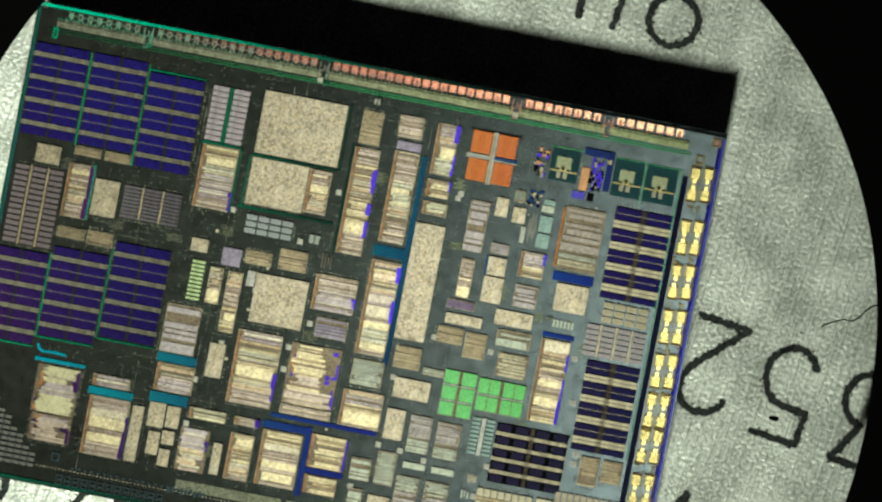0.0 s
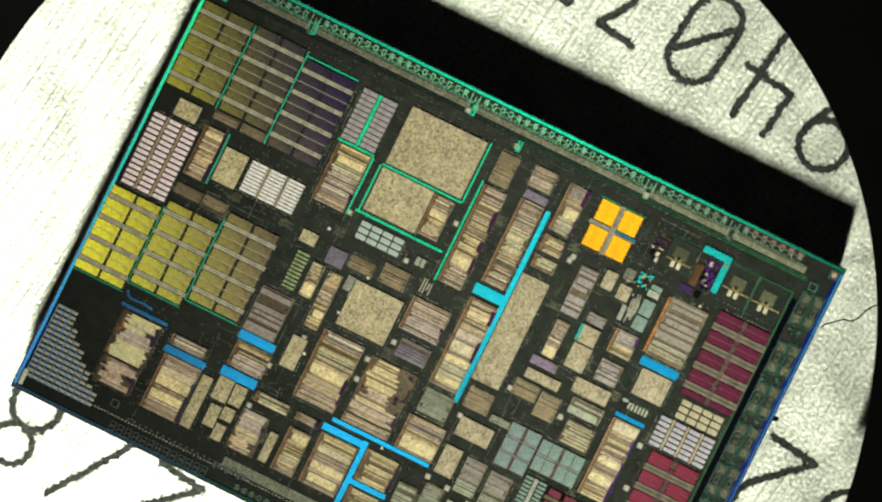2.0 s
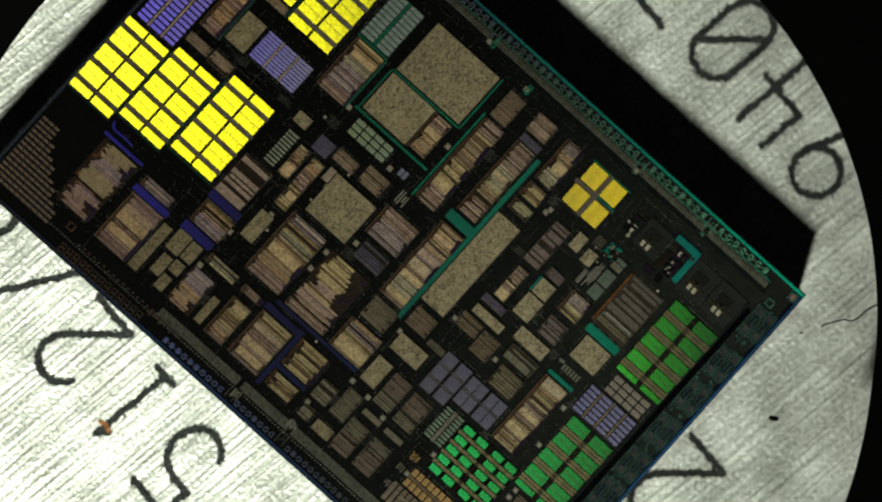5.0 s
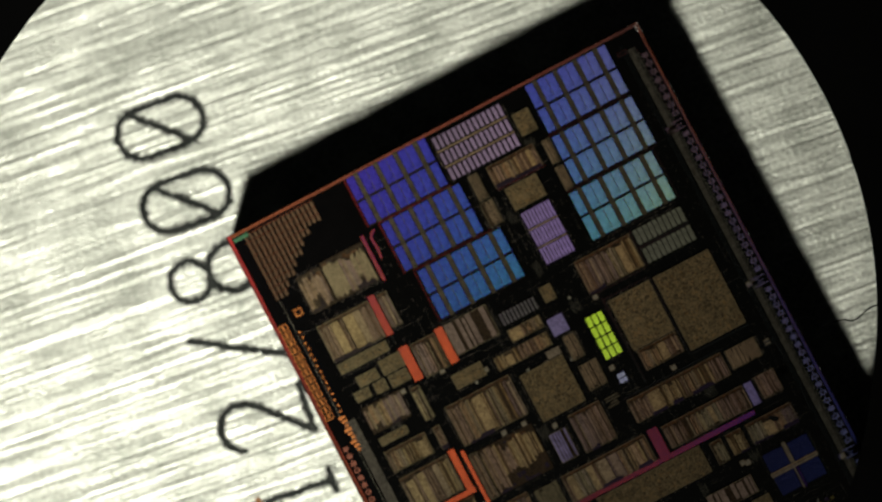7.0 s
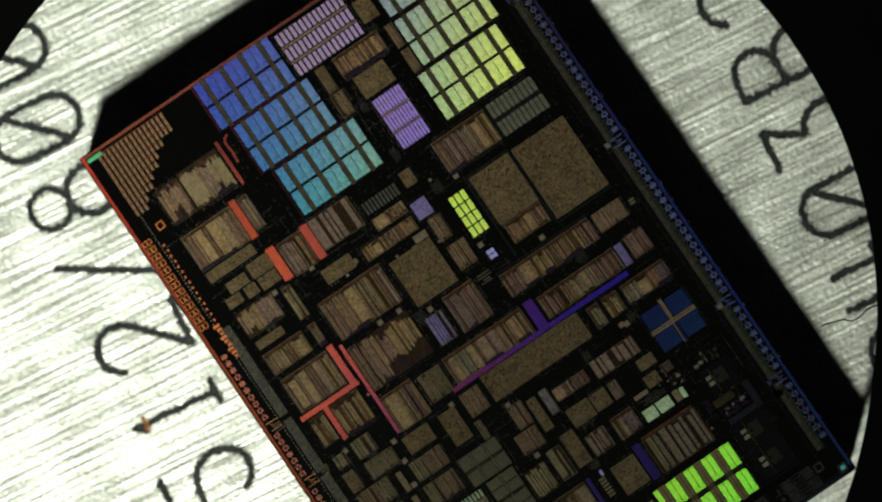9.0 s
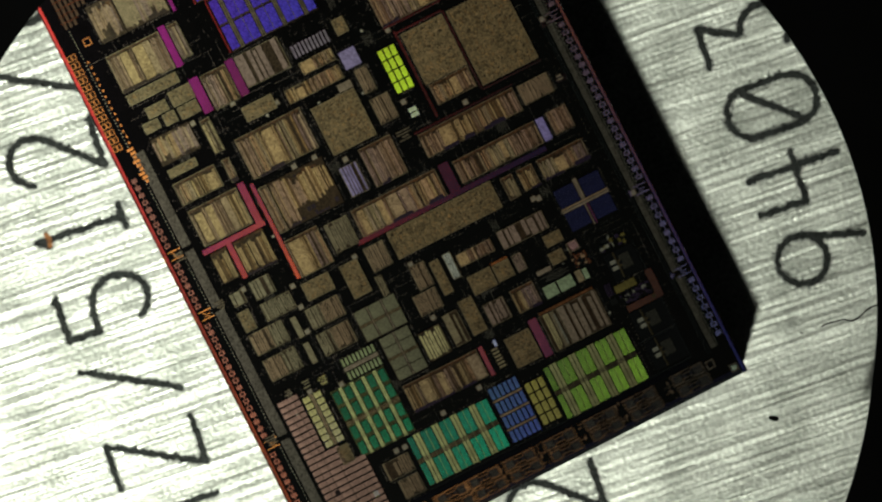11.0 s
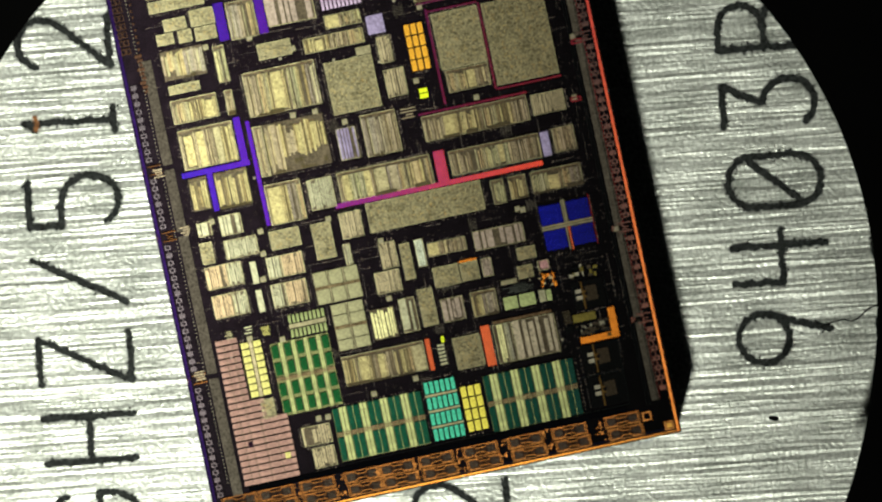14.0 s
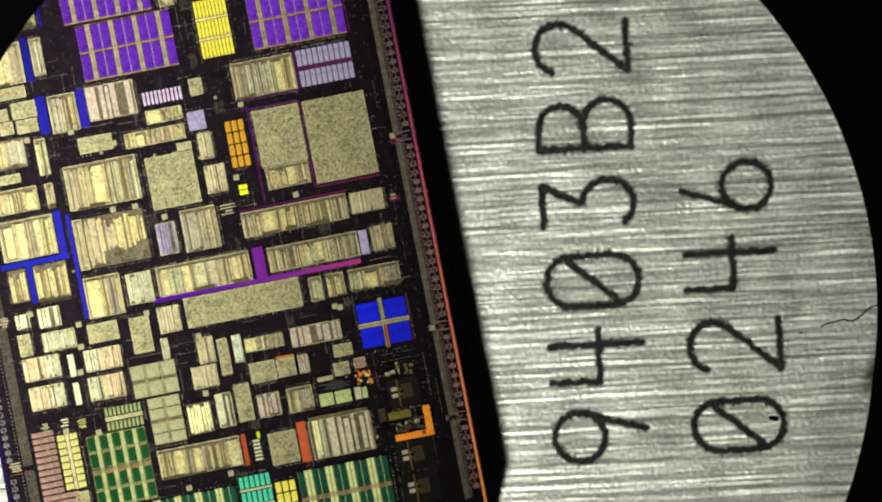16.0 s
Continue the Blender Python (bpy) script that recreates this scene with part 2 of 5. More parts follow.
MINT = grating("mint_registers", (0.0200, 0.0207, 0.0161), [(-99, 28, 8, 0.32, (0.6, 0.85, 0.8)), (-57, 28, 4, 0.2, (0.7, 1, 0.6)), (-18, 27, 7, 0.38, (0.88, 1, 0.4))], 0.6, 20000, 0.3, spread=0.15)
VIOLET = grating("violet_registers", (0.0180, 0.0155, 0.0204), [(-99, 28, 8, 0.282, (0.75, 0.65, 0.85)), (-47, 30, 4, 0.1, (0.4, 0.3, 1)), (-15, 30, 8, 0.5, (0.75, 0.62, 1))], 0.6, 20000, 0.3, spread=0.15)
CACHE = grating("cache_cells", (0.003, 0.0025, 0.008), [(-86, 30, 4, 0.085, (0.07, 0.05, 0.9)), (-76, 25.8, 2.0, 0.085, (0.5, 0.06, 0.34)), (-68, 25.8, 2.0, 0.11, (0.75, 0.72, 0.1)), (-62.5, 28, 2.0, 0.17, (1.0, 0.85, 0.01)),
                (-56.5, 30.5, 3.0, 1.15, (1.0, 0.9, 0.01)), (-49.7, 31.0, 1.9, 0.46, (0.88, 0.9, 0.13)), (-47.3, 30.7, 1.3, 0.32, (0.5, 0.95, 0.16)), (-44.5, 32.5, 2, 0.07, (0.62, 0.55, 0.7)), (-44.2, 27.8, 1.5, 0.34, (0.01, 0.78, 0.42)), (-42.2, 31.3, 1.8, 0.15, (0.16, 0.12, 1.0)), (-38, 29.5, 3.0, 0.17, (0.05, 0.1, 1.0)), (-18, 32, 6, 0.55, (0.27, 0.045, 0.9))], 0.5, 30000, 0.4, spread=0.1)
CACHE_LINE = grating("cache_lines", (0.0220, 0.0175, 0.0115), [(-78, 29, 7, 0.11, (1, 0.93, 0.78)), (-9, 28.5, 6.8, 0.69, WARM)], 0.6, 20000, 0.3)
L2 = grating("tag_cells", (0.004, 0.005, 0.01), [(-102, 29, 3, 0.08, (0.05, 0.05, 0.9)), (-88, 28, 3.4, 0.085, (1.0, 0.08, 0.26)), (-65, 27, 2.9, 1.0, (0.1, 1.0, 0.06)), (-55, 27, 2.6, 0.5, (0.5, 0.9, 0.05)),
             (-24, 26, 4, 0.06, (0.02, 0.8, 0.3))], 0.5, 30000, 0.35, spread=0.12)
L2_LINE = grating("tag_lines", (0.02, 0.018, 0.01), [(-103, 28, 4.6, 0.45, BEIGE), (-90, 28, 4, 0.06, (1, 0.8, 0.82)), (-74, 27, 4, 0.07, (0.75, 0.7, 0.35)), (-62, 27, 5, 0.05, (0.8, 0.55, 0.25)), (-18, 26, 8, 0.5, (0.95, 1, 0.42))], 0.6, 20000, 0.3)
BUS = grating("bus_metal", (0.004, 0.004, 0.01), [(-95, 28, 1.8, 0.1, (0.05, 0.05, 1)), (-83, 27.5, 2.0, 0.62, (0.0, 0.5, 0.9)), (-89.5, 28.5, 1.8, 0.14, (0.0, 0.8, 0.45)), (-77.5, 29, 2.3, 0.2, (0.0, 0.75, 0.65)), (-71, 29, 3, 0.09, (0.0, 0.8, 0.35)),
              (-53.5, 28.2, 2.0, 0.14, (0.06, 0.02, 1)), (-46, 26.2, 1.2, 0.14, (1.0, 0.1, 0.02)), (-29.5, 29.5, 2.6, 0.8, (1.0, 0.09, 0.015)), (-19, 28, 2.2, 0.4, (0.25, 0.015, 1))], 0.4, 20000, 0.2)
TRUNK = grating("trunk_metal", (0.004, 0.004, 0.01), [(-94, 26, 2.2, 0.16, (0.04, 0.07, 1)), (-82.5, 26.5, 2.2, 0.18, (0.0, 0.75, 0.6)), (-76, 26, 2.1, 0.5, (0.0, 0.42, 1.0)), (-51.5, 28, 2.0, 0.16, (0.08, 0.05, 1)), (-39.5, 26.5, 1.7, 0.48, (1.0, 0.16, 0.02)), (-43.8, 27, 1.6, 0.12, (1.0, 0.13, 0.05)),
                (-27, 29.5, 2.4, 0.5, (0.8, 0.04, 0.45)), (-20, 29, 2.4, 0.4, (0.16, 0.02, 1)), (-13.5, 28, 2.4, 0.5, (0.0, 0.05, 1))], 0.4, 20000, 0.2)
SQUARE = grating("square_plates", (0.004, 0.004, 0.01), [(-97, 30, 2, 0.5, (1, 0.25, 0.1)), (-86.5, 29, 2.4, 0.65, (1.0, 0.38, 0.0)), (-92, 29, 2.2, 0.25, (1.0, 0.3, 0.03)), (-80, 30, 2.6, 0.5, (1, 0.48, 0.0)), (-72, 30.5, 2.4, 0.6, (1, 0.72, 0.01)),
                 (-63, 29, 2.4, 0.09, (0.0, 0.55, 0.6)), (-55, 29, 3, 0.026, (0.0, 0.1, 1.0)), (-18, 27, 3.5, 1.25, (0.01, 0.02, 1.0))], 0.4, 20000, 0.15)
# copies of one seal ring's metal; each side's sheen put into its lobes
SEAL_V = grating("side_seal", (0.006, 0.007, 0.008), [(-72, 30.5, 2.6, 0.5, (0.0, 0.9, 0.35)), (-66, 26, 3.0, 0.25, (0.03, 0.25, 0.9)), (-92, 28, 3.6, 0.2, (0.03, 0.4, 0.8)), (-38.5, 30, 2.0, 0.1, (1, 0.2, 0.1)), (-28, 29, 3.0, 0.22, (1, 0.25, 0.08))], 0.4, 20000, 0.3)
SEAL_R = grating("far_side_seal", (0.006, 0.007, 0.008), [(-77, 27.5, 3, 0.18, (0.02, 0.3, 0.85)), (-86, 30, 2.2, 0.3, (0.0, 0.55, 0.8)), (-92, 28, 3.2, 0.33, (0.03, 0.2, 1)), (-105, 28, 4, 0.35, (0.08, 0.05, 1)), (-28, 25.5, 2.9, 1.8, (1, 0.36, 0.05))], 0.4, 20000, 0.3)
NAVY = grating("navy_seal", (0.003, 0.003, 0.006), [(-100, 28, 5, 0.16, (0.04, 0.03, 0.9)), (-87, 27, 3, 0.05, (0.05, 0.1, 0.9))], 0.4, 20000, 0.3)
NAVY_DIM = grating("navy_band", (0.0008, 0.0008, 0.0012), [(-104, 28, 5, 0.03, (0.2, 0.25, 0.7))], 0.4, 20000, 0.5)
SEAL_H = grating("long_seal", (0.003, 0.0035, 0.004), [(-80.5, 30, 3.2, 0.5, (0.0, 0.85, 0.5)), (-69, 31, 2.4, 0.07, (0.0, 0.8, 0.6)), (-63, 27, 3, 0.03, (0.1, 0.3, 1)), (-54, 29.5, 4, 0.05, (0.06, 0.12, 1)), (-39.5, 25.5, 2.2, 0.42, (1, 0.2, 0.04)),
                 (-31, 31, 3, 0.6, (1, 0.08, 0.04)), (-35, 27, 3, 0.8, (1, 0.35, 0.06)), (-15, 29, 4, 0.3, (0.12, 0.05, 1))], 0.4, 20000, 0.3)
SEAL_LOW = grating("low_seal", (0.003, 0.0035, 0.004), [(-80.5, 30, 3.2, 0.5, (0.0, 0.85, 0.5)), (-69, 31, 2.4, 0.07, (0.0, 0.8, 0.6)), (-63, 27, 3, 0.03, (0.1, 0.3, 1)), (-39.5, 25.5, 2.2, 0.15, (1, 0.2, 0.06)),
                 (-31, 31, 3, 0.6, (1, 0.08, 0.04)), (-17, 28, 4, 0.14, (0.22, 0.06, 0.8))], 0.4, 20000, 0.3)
PADS = grating("pad_metal", (0.015, 0.015, 0.015), [(-99, 31, 3.0, 0.5, (1, 0.42, 0.3)), (-88, 31, 3.0, 0.12, (0.8, 0.85, 0.9)), (-79, 30, 3.6, 0.3, (0.25, 0.85, 0.5)), (-54, 30, 4, 0.13, (0.2, 0.3, 1)), (-41, 26, 2.2, 0.2, (1, 0.25, 0.1)), (-33, 28, 4.5, 0.14, (1, 0.3, 0.16)), (-14, 27, 5, 0.3, (0.9, 0.75, 0.85))], 0.5, 20000, 0.4)
IO = grating("io_metal", (0.015, 0.016, 0.014), [(-104, 28, 2.5, 0.4, (1, 0.7, 0.2)), (-83, 28.5, 4.5, 0.13, (0.16, 0.75, 0.6)), (-28, 25.5, 5, 0.62, (1, 0.36, 0.07))], 0.5, 20000, 0.4)
PEACH = grating("pad_plate_metal", (0.004, 0.004, 0.004), [(-94, 31, 2.4, 1.0, (1, 0.22, 0.14)), (-99, 31, 2.6, 1.5, (1, 0.5, 0.34)), (-104, 31, 3.0, 1.8, (1, 0.72, 0.42))], 0.5, 20000, 0.2)
FAR_WIRE = grating("guard_wire_metal", (0.003, 0.0035, 0.0035), [(-97, 29.5, 4.5, 0.35, (0.12, 0.8, 0.3)), (-84, 29, 4, 0.02, (0.3, 0.7, 0.5))], 0.4, 20000, 0.3)
IO_WARM = grating("rim_contact_metal", (0.01, 0.008, 0.006), [(-84, 26, 6, 0.06, (0.2, 0.45, 0.6)), (-38, 27, 4, 0.2, (1, 0.24, 0.07)), (-27.5, 27, 4, 0.4, (1, 0.36, 0.03)), (-22, 27, 6, 0.1, (0.9, 0.5, 0.4))], 0.5, 20000, 0.3)
TRACK = grating("edge_track", (0.016, 0.015, 0.012), [(-100, 30, 4, 0.22, (0.7, 0.85, 0.3)), (-92, 30, 8, 0.13, (0.9, 0.95, 0.7)), (-15, 29, 8, 0.09, (1, 0.82, 0.62))], 0.6, 20000, 0.5)
GRIDS = grating("pad_grid", (0.02, 0.014, 0.01), [(-40, 30, 4, 0.13, (1, 0.55, 0.28)), (-76, 27, 6, 0.1, (0.8, 0.85, 0.8))], 0.6, 20000, 0.3)
PINK = grating("pink_comb", (0.0240, 0.0155, 0.0112), [(-96, 25, 8, 0.3, BEIGE), (-18, 26, 7, 0.36, (1, 0.58, 0.48))], 0.6, 20000, 0.3)
GREEN = grating("green_cells", (0.006, 0.008, 0.008), [(-98, 26, 4, 0.06, (0.1, 0.05, 0.4)), (-85, 25.5, 2.8, 0.1, (1, 0.1, 0.24)), (-69, 26, 2.4, 0.2, (0.05, 0.95, 0.12)), (-56, 25, 3.6, 0.65, (0.0, 0.9, 0.35)), (-22, 26, 4.5, 0.09, (0.03, 0.85, 0.15))], 0.5, 30000, 0.35, spread=0.12)
BUFFER = grating("buffer_cells", (0.006, 0.008, 0.01), [(-102, 28, 3, 0.05, (0.05, 0.05, 0.9)), (-87, 26.5, 3.2, 0.14, (1, 0.07, 0.2)), (-72, 27, 2.4, 0.1, (0.08, 0.95, 0.06)), (-60, 25, 3.4, 0.8, (0.02, 0.95, 0.25)), (-52, 26, 2.4, 0.35, (0.0, 0.8, 0.5)), (-22, 26, 4.5, 0.09, (0.01, 0.75, 0.3))], 0.5, 30000, 0.35, spread=0.12)
MEADOW = grating("meadow_cells", (0.0200, 0.0193, 0.0127), [(-98, 27, 3, 0.45, (0.2, 0.9, 0.2)), (-88, 26, 4, 0.25, (0.35, 0.55, 0.5)), (-74, 27, 4, 0.08, (0.4, 0.35, 0.8)), (-17, 27, 6, 0.4, (1, 0.95, 0.52))], 0.6, 30000, 0.3, spread=0.12)
TEAL = grating("teal_cells", (0.012, 0.012, 0.016), [(-98, 26, 6, 0.3, (0.85, 0.7, 0.65)), (-88, 26, 6, 0.2, (0.6, 0.6, 0.8)), (-70, 27, 5, 0.07, (0.5, 0.45, 1)), (-57, 26.5, 3.5, 0.42, (0.08, 0.08, 1)), (-23, 26, 5, 0.52, (0.1, 0.95, 0.58))], 0.5, 30000, 0.35, spread=0.1)
GOLD = grating("gold_cells", (0.0180, 0.0149, 0.0061), [(-48.5, 25, 2.0, 0.3, (0.12, 0.08, 1)), (-96, 26, 6, 0.4, BEIGE), (-75, 27, 3, 0.3, (1, 0.5, 0.15)), (-56, 25, 4, 0.08, (0.5, 0.5, 0.3)), (-20, 26, 6, 0.7, (1, 0.92, 0.3))], 0.5, 30000, 0.3, spread=0.1)
GOLD_DEEP = grating("deep_gold_cells", (0.0180, 0.0149, 0.0061), [(-96, 26, 6, 0.4, BEIGE), (-75, 27, 3, 0.12, (0.7, 0.6, 0.6)), (-56, 25, 4, 0.08, (0.5, 0.5, 0.3)), (-24, 27, 6, 0.68, (1, 0.86, 0.12))], 0.5, 30000, 0.3, spread=0.1)
AMBER = grating("amber_cells", (0.0150, 0.0124, 0.0051), [(-86, 28, 6, 0.3, (0.6, 0.65, 0.7)), (-70, 30, 3, 0.15, (0.5, 0.8, 0.7)), (-52, 29, 3.0, 0.4, (0.75, 0.85, 0.25)), (-42, 29, 2.6, 0.5, (0.6, 1, 0.03)), (-24, 30, 4, 0.85, (1, 0.48, 0.04))], 0.5, 30000, 0.3, spread=0.1)
PURPLE = grating("purple_cells", (0.02, 0.016, 0.025), [(-72, 29, 5, 0.25, (0.8, 0.75, 0.7)), (-52.5, 30.5, 2.2, 0.8, (0.08, 0.06, 1)), (-44, 30, 2.8, 0.3, (0.5, 0.32, 0.9)), (-19, 32, 5, 1.0, (1, 0.85, 0.06))], 0.5, 30000, 0.3, spread=0.1)
ROSE = grating("rose_cells", (0.03, 0.024, 0.026), [(-71, 29, 5, 0.22, (0.8, 0.62, 0.66)), (-51.8, 31.0, 2.2, 0.7, (0.08, 0.06, 1)), (-43, 30, 3.0, 0.26, (0.66, 0.44, 0.78))], 0.5, 30000, 0.3, spread=0.1)
GLINT = grating("marker_metal", (0.03, 0.031, 0.026), [(-88, 29, 9, 0.3, BEIGE), (-15, 29, 9, 0.3, BEIGE)], 0.5, 20000, 0.2)
ANALOG = grating("analog_plate", (0.001, 0.0011, 0.0012), [(-101, 30, 4, 0.06, (0.15, 0.6, 0.7)), (-82, 29, 6, 0.018, (0.9, 1, 0.82)), (-14, 27, 3.6, 0.07, (0.9, 0.75, 0.6))], 0.5, 20000, 0.3)
COIL = grating("coil_metal", (0.008, 0.007, 0.004), [(-97, 30, 6, 0.35, (1, 0.85, 0.4)), (-25, 27, 6, 0.07, (1, 0.5, 0.1))], 0.5, 20000, 0.3)
DOTS = grating("contact_metal", (0.012, 0.011, 0.01), [(-93, 29, 8, 0.2, (0.9, 1, 0.85)), (-10, 29, 8.5, 0.42, (1, 0.85, 0.75))], 0.5, 20000, 0.3, island=True, ramp=[(0.005, 0.005, 0.005), (0.02, 0.018, 0.015)])
DIM_DOTS = grating("dim_contact_metal", (0.008, 0.007, 0.006), [(-93, 29, 8, 0.1, (0.9, 1, 0.85)), (-10, 29, 8.5, 0.1, (1, 0.75, 0.7))], 0.5, 20000, 0.3)
GUARD = grating("guard_metal", (0.003, 0.0035, 0.0035), [(-78, 29, 3.6, 0.3, (0.0, 0.85, 0.45)), (-66, 30, 4, 0.04, (0.0, 0.8, 0.4)), (-29, 30, 3.5, 0.16, (1, 0.06, 0.05)), (-18, 30, 3, 0.1, (0.3, 0.05, 1))], 0.4, 20000, 0.3)
ACCENT = grating("end_metal", (0.006, 0.004, 0.008), [(-96, 28, 3, 0.8, (0.1, 0.05, 1)), (-84, 28, 3, 0.06, (0.5, 0.05, 0.3)), (-15, 29, 6, 0.12, (1, 0.8, 0.3))], 0.4, 20000, 0.2)
PLATES = grating("driver_plates", (0.004, 0.004, 0.005), [(-104, 28, 3.0, 2.4, (1, 0.78, 0.3)), (-98.5, 28.5, 2.6, 0.75, (1, 0.62, 0.06)), (-86, 27, 6, 0.03, (0.2, 0.5, 0.8)), (-28, 25, 5, 0.03, (1, 0.4, 0.1))], 0.5, 20000, 0.2)
ORANGE = grating("amber_registers", (0.0200, 0.0138, 0.0085), [(-59, 31.5, 4.8, 0.066, (1, 0.68, 0.45)), (-40, 31, 6, 0.035, (1, 0.62, 0.36)), (-99, 28, 8, 0.422, (0.8, 0.72, 0.72)), (-9, 28.5, 6.8, 1.3, (1, 0.74, 0.42))], 0.6, 20000, 0.3, spread=0.2)
LINK = grating("link_metal", (0.004, 0.004, 0.01), [(-99, 28, 2.2, 0.16, (0.05, 0.05, 1)), (-88, 28, 3, 0.5, (0.0, 0.45, 0.95)), (-72, 29, 3, 0.12, (0.0, 0.8, 0.4)), (-55, 27, 4, 0.03, (0.1, 0.03, 1)), (-29, 26.5, 4.5, 0.55, (1, 0.17, 0.04))], 0.4, 20000, 0.2)
LIME = grating("lime_cells", (0.02, 0.02, 0.006), [(-88, 28, 6, 0.25, (0.7, 0.75, 0.75)), (-50, 29, 5, 0.3, (0.35, 0.35, 1)), (-22, 30, 6, 0.9, (0.85, 1, 0.02))], 0.5, 20000, 0.2)
COIL_PAD = grating("coil_pad_metal", (0.006, 0.006, 0.005), [(-99, 30, 5, 0.3, (0.85, 0.9, 0.55)), (-25, 27, 6, 0.02, (1, 0.6, 0.3))], 0.5, 20000, 0.3)
OLIVE = grating("olive_plate", (0.006, 0.005, 0.003), [(-98, 29, 4, 0.5, (1, 0.5, 0.25)), (-30, 27, 7, 0.12, (0.75, 0.6, 0.12))], 0.5, 20000, 0.3)
CHIPPED = plain("chipped_silicon", (0.7, 0.72, 0.72), 0.35, 0.8, 9000, 0.3)
CORNER_PAD = grating("corner_pad_metal", (0.01, 0.01, 0.01), [(-92, 29, 8, 0.4, (1, 0.5, 0.38)), (-61, 27, 4, 0.3, (0.05, 0.8, 0.9)), (-36, 27, 5, 0.7, (1, 0.5, 0.08))], 0.5, 20000, 0.3)
CORROSION = plain("corrosion", (0.16, 0.07, 0.03), 0.8, 0.0, 9000, 0.6)
CORNER = grating("corner_mark", (0.03, 0.031, 0.026), [(-88, 29, 9, 0.3, BEIGE), (-41, 30, 3.5, 0.4, (0.1, 1, 0.4))], 0.5, 20000, 0.3)
RIM = grating("block_rim", (0.012, 0.011, 0.008), [(-99, 28, 8, 0.282, BEIGE), (-42, 31, 7, 0.03, (1, 0.7, 0.4)), (-9, 28.5, 6.8, 1.35, CREAM)], 0.6, 20000, 0.5)
CACHE_BED = grating("cache_bed", (0.0008, 0.0007, 0.0006), [(-84, 28, 6, 0.02, (0.6, 0.6, 0.8)), (-15, 31.5, 5.5, 0.42, (1, 0.62, 0.28))], 0.5, 30000, 0.5)
TORN = grating("torn_cream", (0.02, 0.018, 0.012), [(-99, 28, 8, 0.512, (1, 0.92, 0.6)), (-75, 26.5, 4, 0.16, (1, 0.9, 0.5)), (-59, 31.5, 4.8, 0.074, (1, 0.66, 0.34)), (-37, 31, 6, 0.1, (1, 0.7, 0.36)), (-9, 28.5, 6.8, 0.58, CREAM)], 0.6, 16000, 0.3, spread=0.1)
MIXED = grating("mixed_bars", (0.014, 0.015, 0.010), [(-90, 29, 6, 0.36, (0.8, 1.0, 0.5)), (-60, 31, 4, 0.06, (0.8, 0.8, 0.6)), (-16, 29, 6, 0.8, (0.95, 0.7, 1.0))], 0.6, 20000, 0.3, spread=0.2)
HATCH = grating("hatched_registers", (0.012, 0.01, 0.011), [(-90, 29, 8, 0.24, (0.85, 0.72, 0.78)), (-62, 31, 4, 0.06, (0.6, 0.9, 0.7)), (-42, 31, 6, 0.04, (0.8, 0.85, 0.5)), (-16, 31, 6, 0.5, (0.72, 0.62, 1))], 0.6, 20000, 0.3, spread=0.15)
TAG_BED = grating("tag_bed", (0.0008, 0.0008, 0.0006), [(-20, 26, 5.5, 0.24, (0.95, 1, 0.4))], 0.5, 30000, 0.5)
ELL = grating("corner_loop_metal", (0.004, 0.004, 0.006), [(-97, 29, 3, 0.1, (0.1, 0.05, 1)), (-84, 29, 4, 0.35, (0, 0.75, 0.75)), (-70, 29, 3, 0.06, (0, 0.8, 0.4)), (-27, 27, 5, 0.6, (1, 0.3, 0.02))], 0.4, 20000, 0.2)
SPINE = grating("spine_lines", (0.004, 0.0035, 0.003), [(-98, 28, 6, 0.05, BEIGE), (-88, 28, 4, 0.08, (1, 0.5, 0.55)), (-18, 26, 7, 0.32, (1, 0.72, 0.36))], 0.6, 20000, 0.4)

# ---- building helpers ----
def box(bm, x0, y0, x1, y1, z0, z1):
    """A closed box in millimetres."""
    v = [bm.verts.new((x * MM, y * MM, z * MM)) for z in (z0, z1) for x, y in ((x0, y0), (x1, y0), (x1, y1), (x0, y1))]
    for f in ((3, 2, 1, 0), (4, 5, 6, 7), (0, 1, 5, 4), (1, 2, 6, 5), (2, 3, 7, 6), (3, 0, 4, 7)):
        bm.faces.new([v[i] for i in f])


def part(name, bm, material, parent=None, label=""):
    data = bpy.data.meshes.new(name)
    bm.to_mesh(data)
    bm.free()
    data.materials.append(material)
    ob = new(name, data)
    if parent:
        ob.parent = parent
    if label:
        ob["label"] = label
    return ob


def again(ob, x, y):
    """The same piece once more, on the same mesh, at (x, y) millimetres on its parent."""
    twin = ob.copy()
    scene.collection.objects.link(twin)
    twin.parent = ob.parent
    twin.location = (x * MM, y * MM, 0)
    return twin


def tube(bm, inner, outer, z0, z1, cx=0.0, cy=0.0, steps=160):
    rings = []
    for r, z in ((inner, z0), (outer, z0), (outer, z1), (inner, z1)):
        rings.append([bm.verts.new(((cx + r * math.cos(k * math.tau / steps)) * MM, (cy + r * math.sin(k * math.tau / steps)) * MM, z * MM)) for k in range(steps)])
    for a, b in zip(rings, rings[1:] + rings[:1]):
        for k in range(steps):
            bm.faces.new((a[k], a[(k + 1) % steps], b[(k + 1) % steps], b[k]))


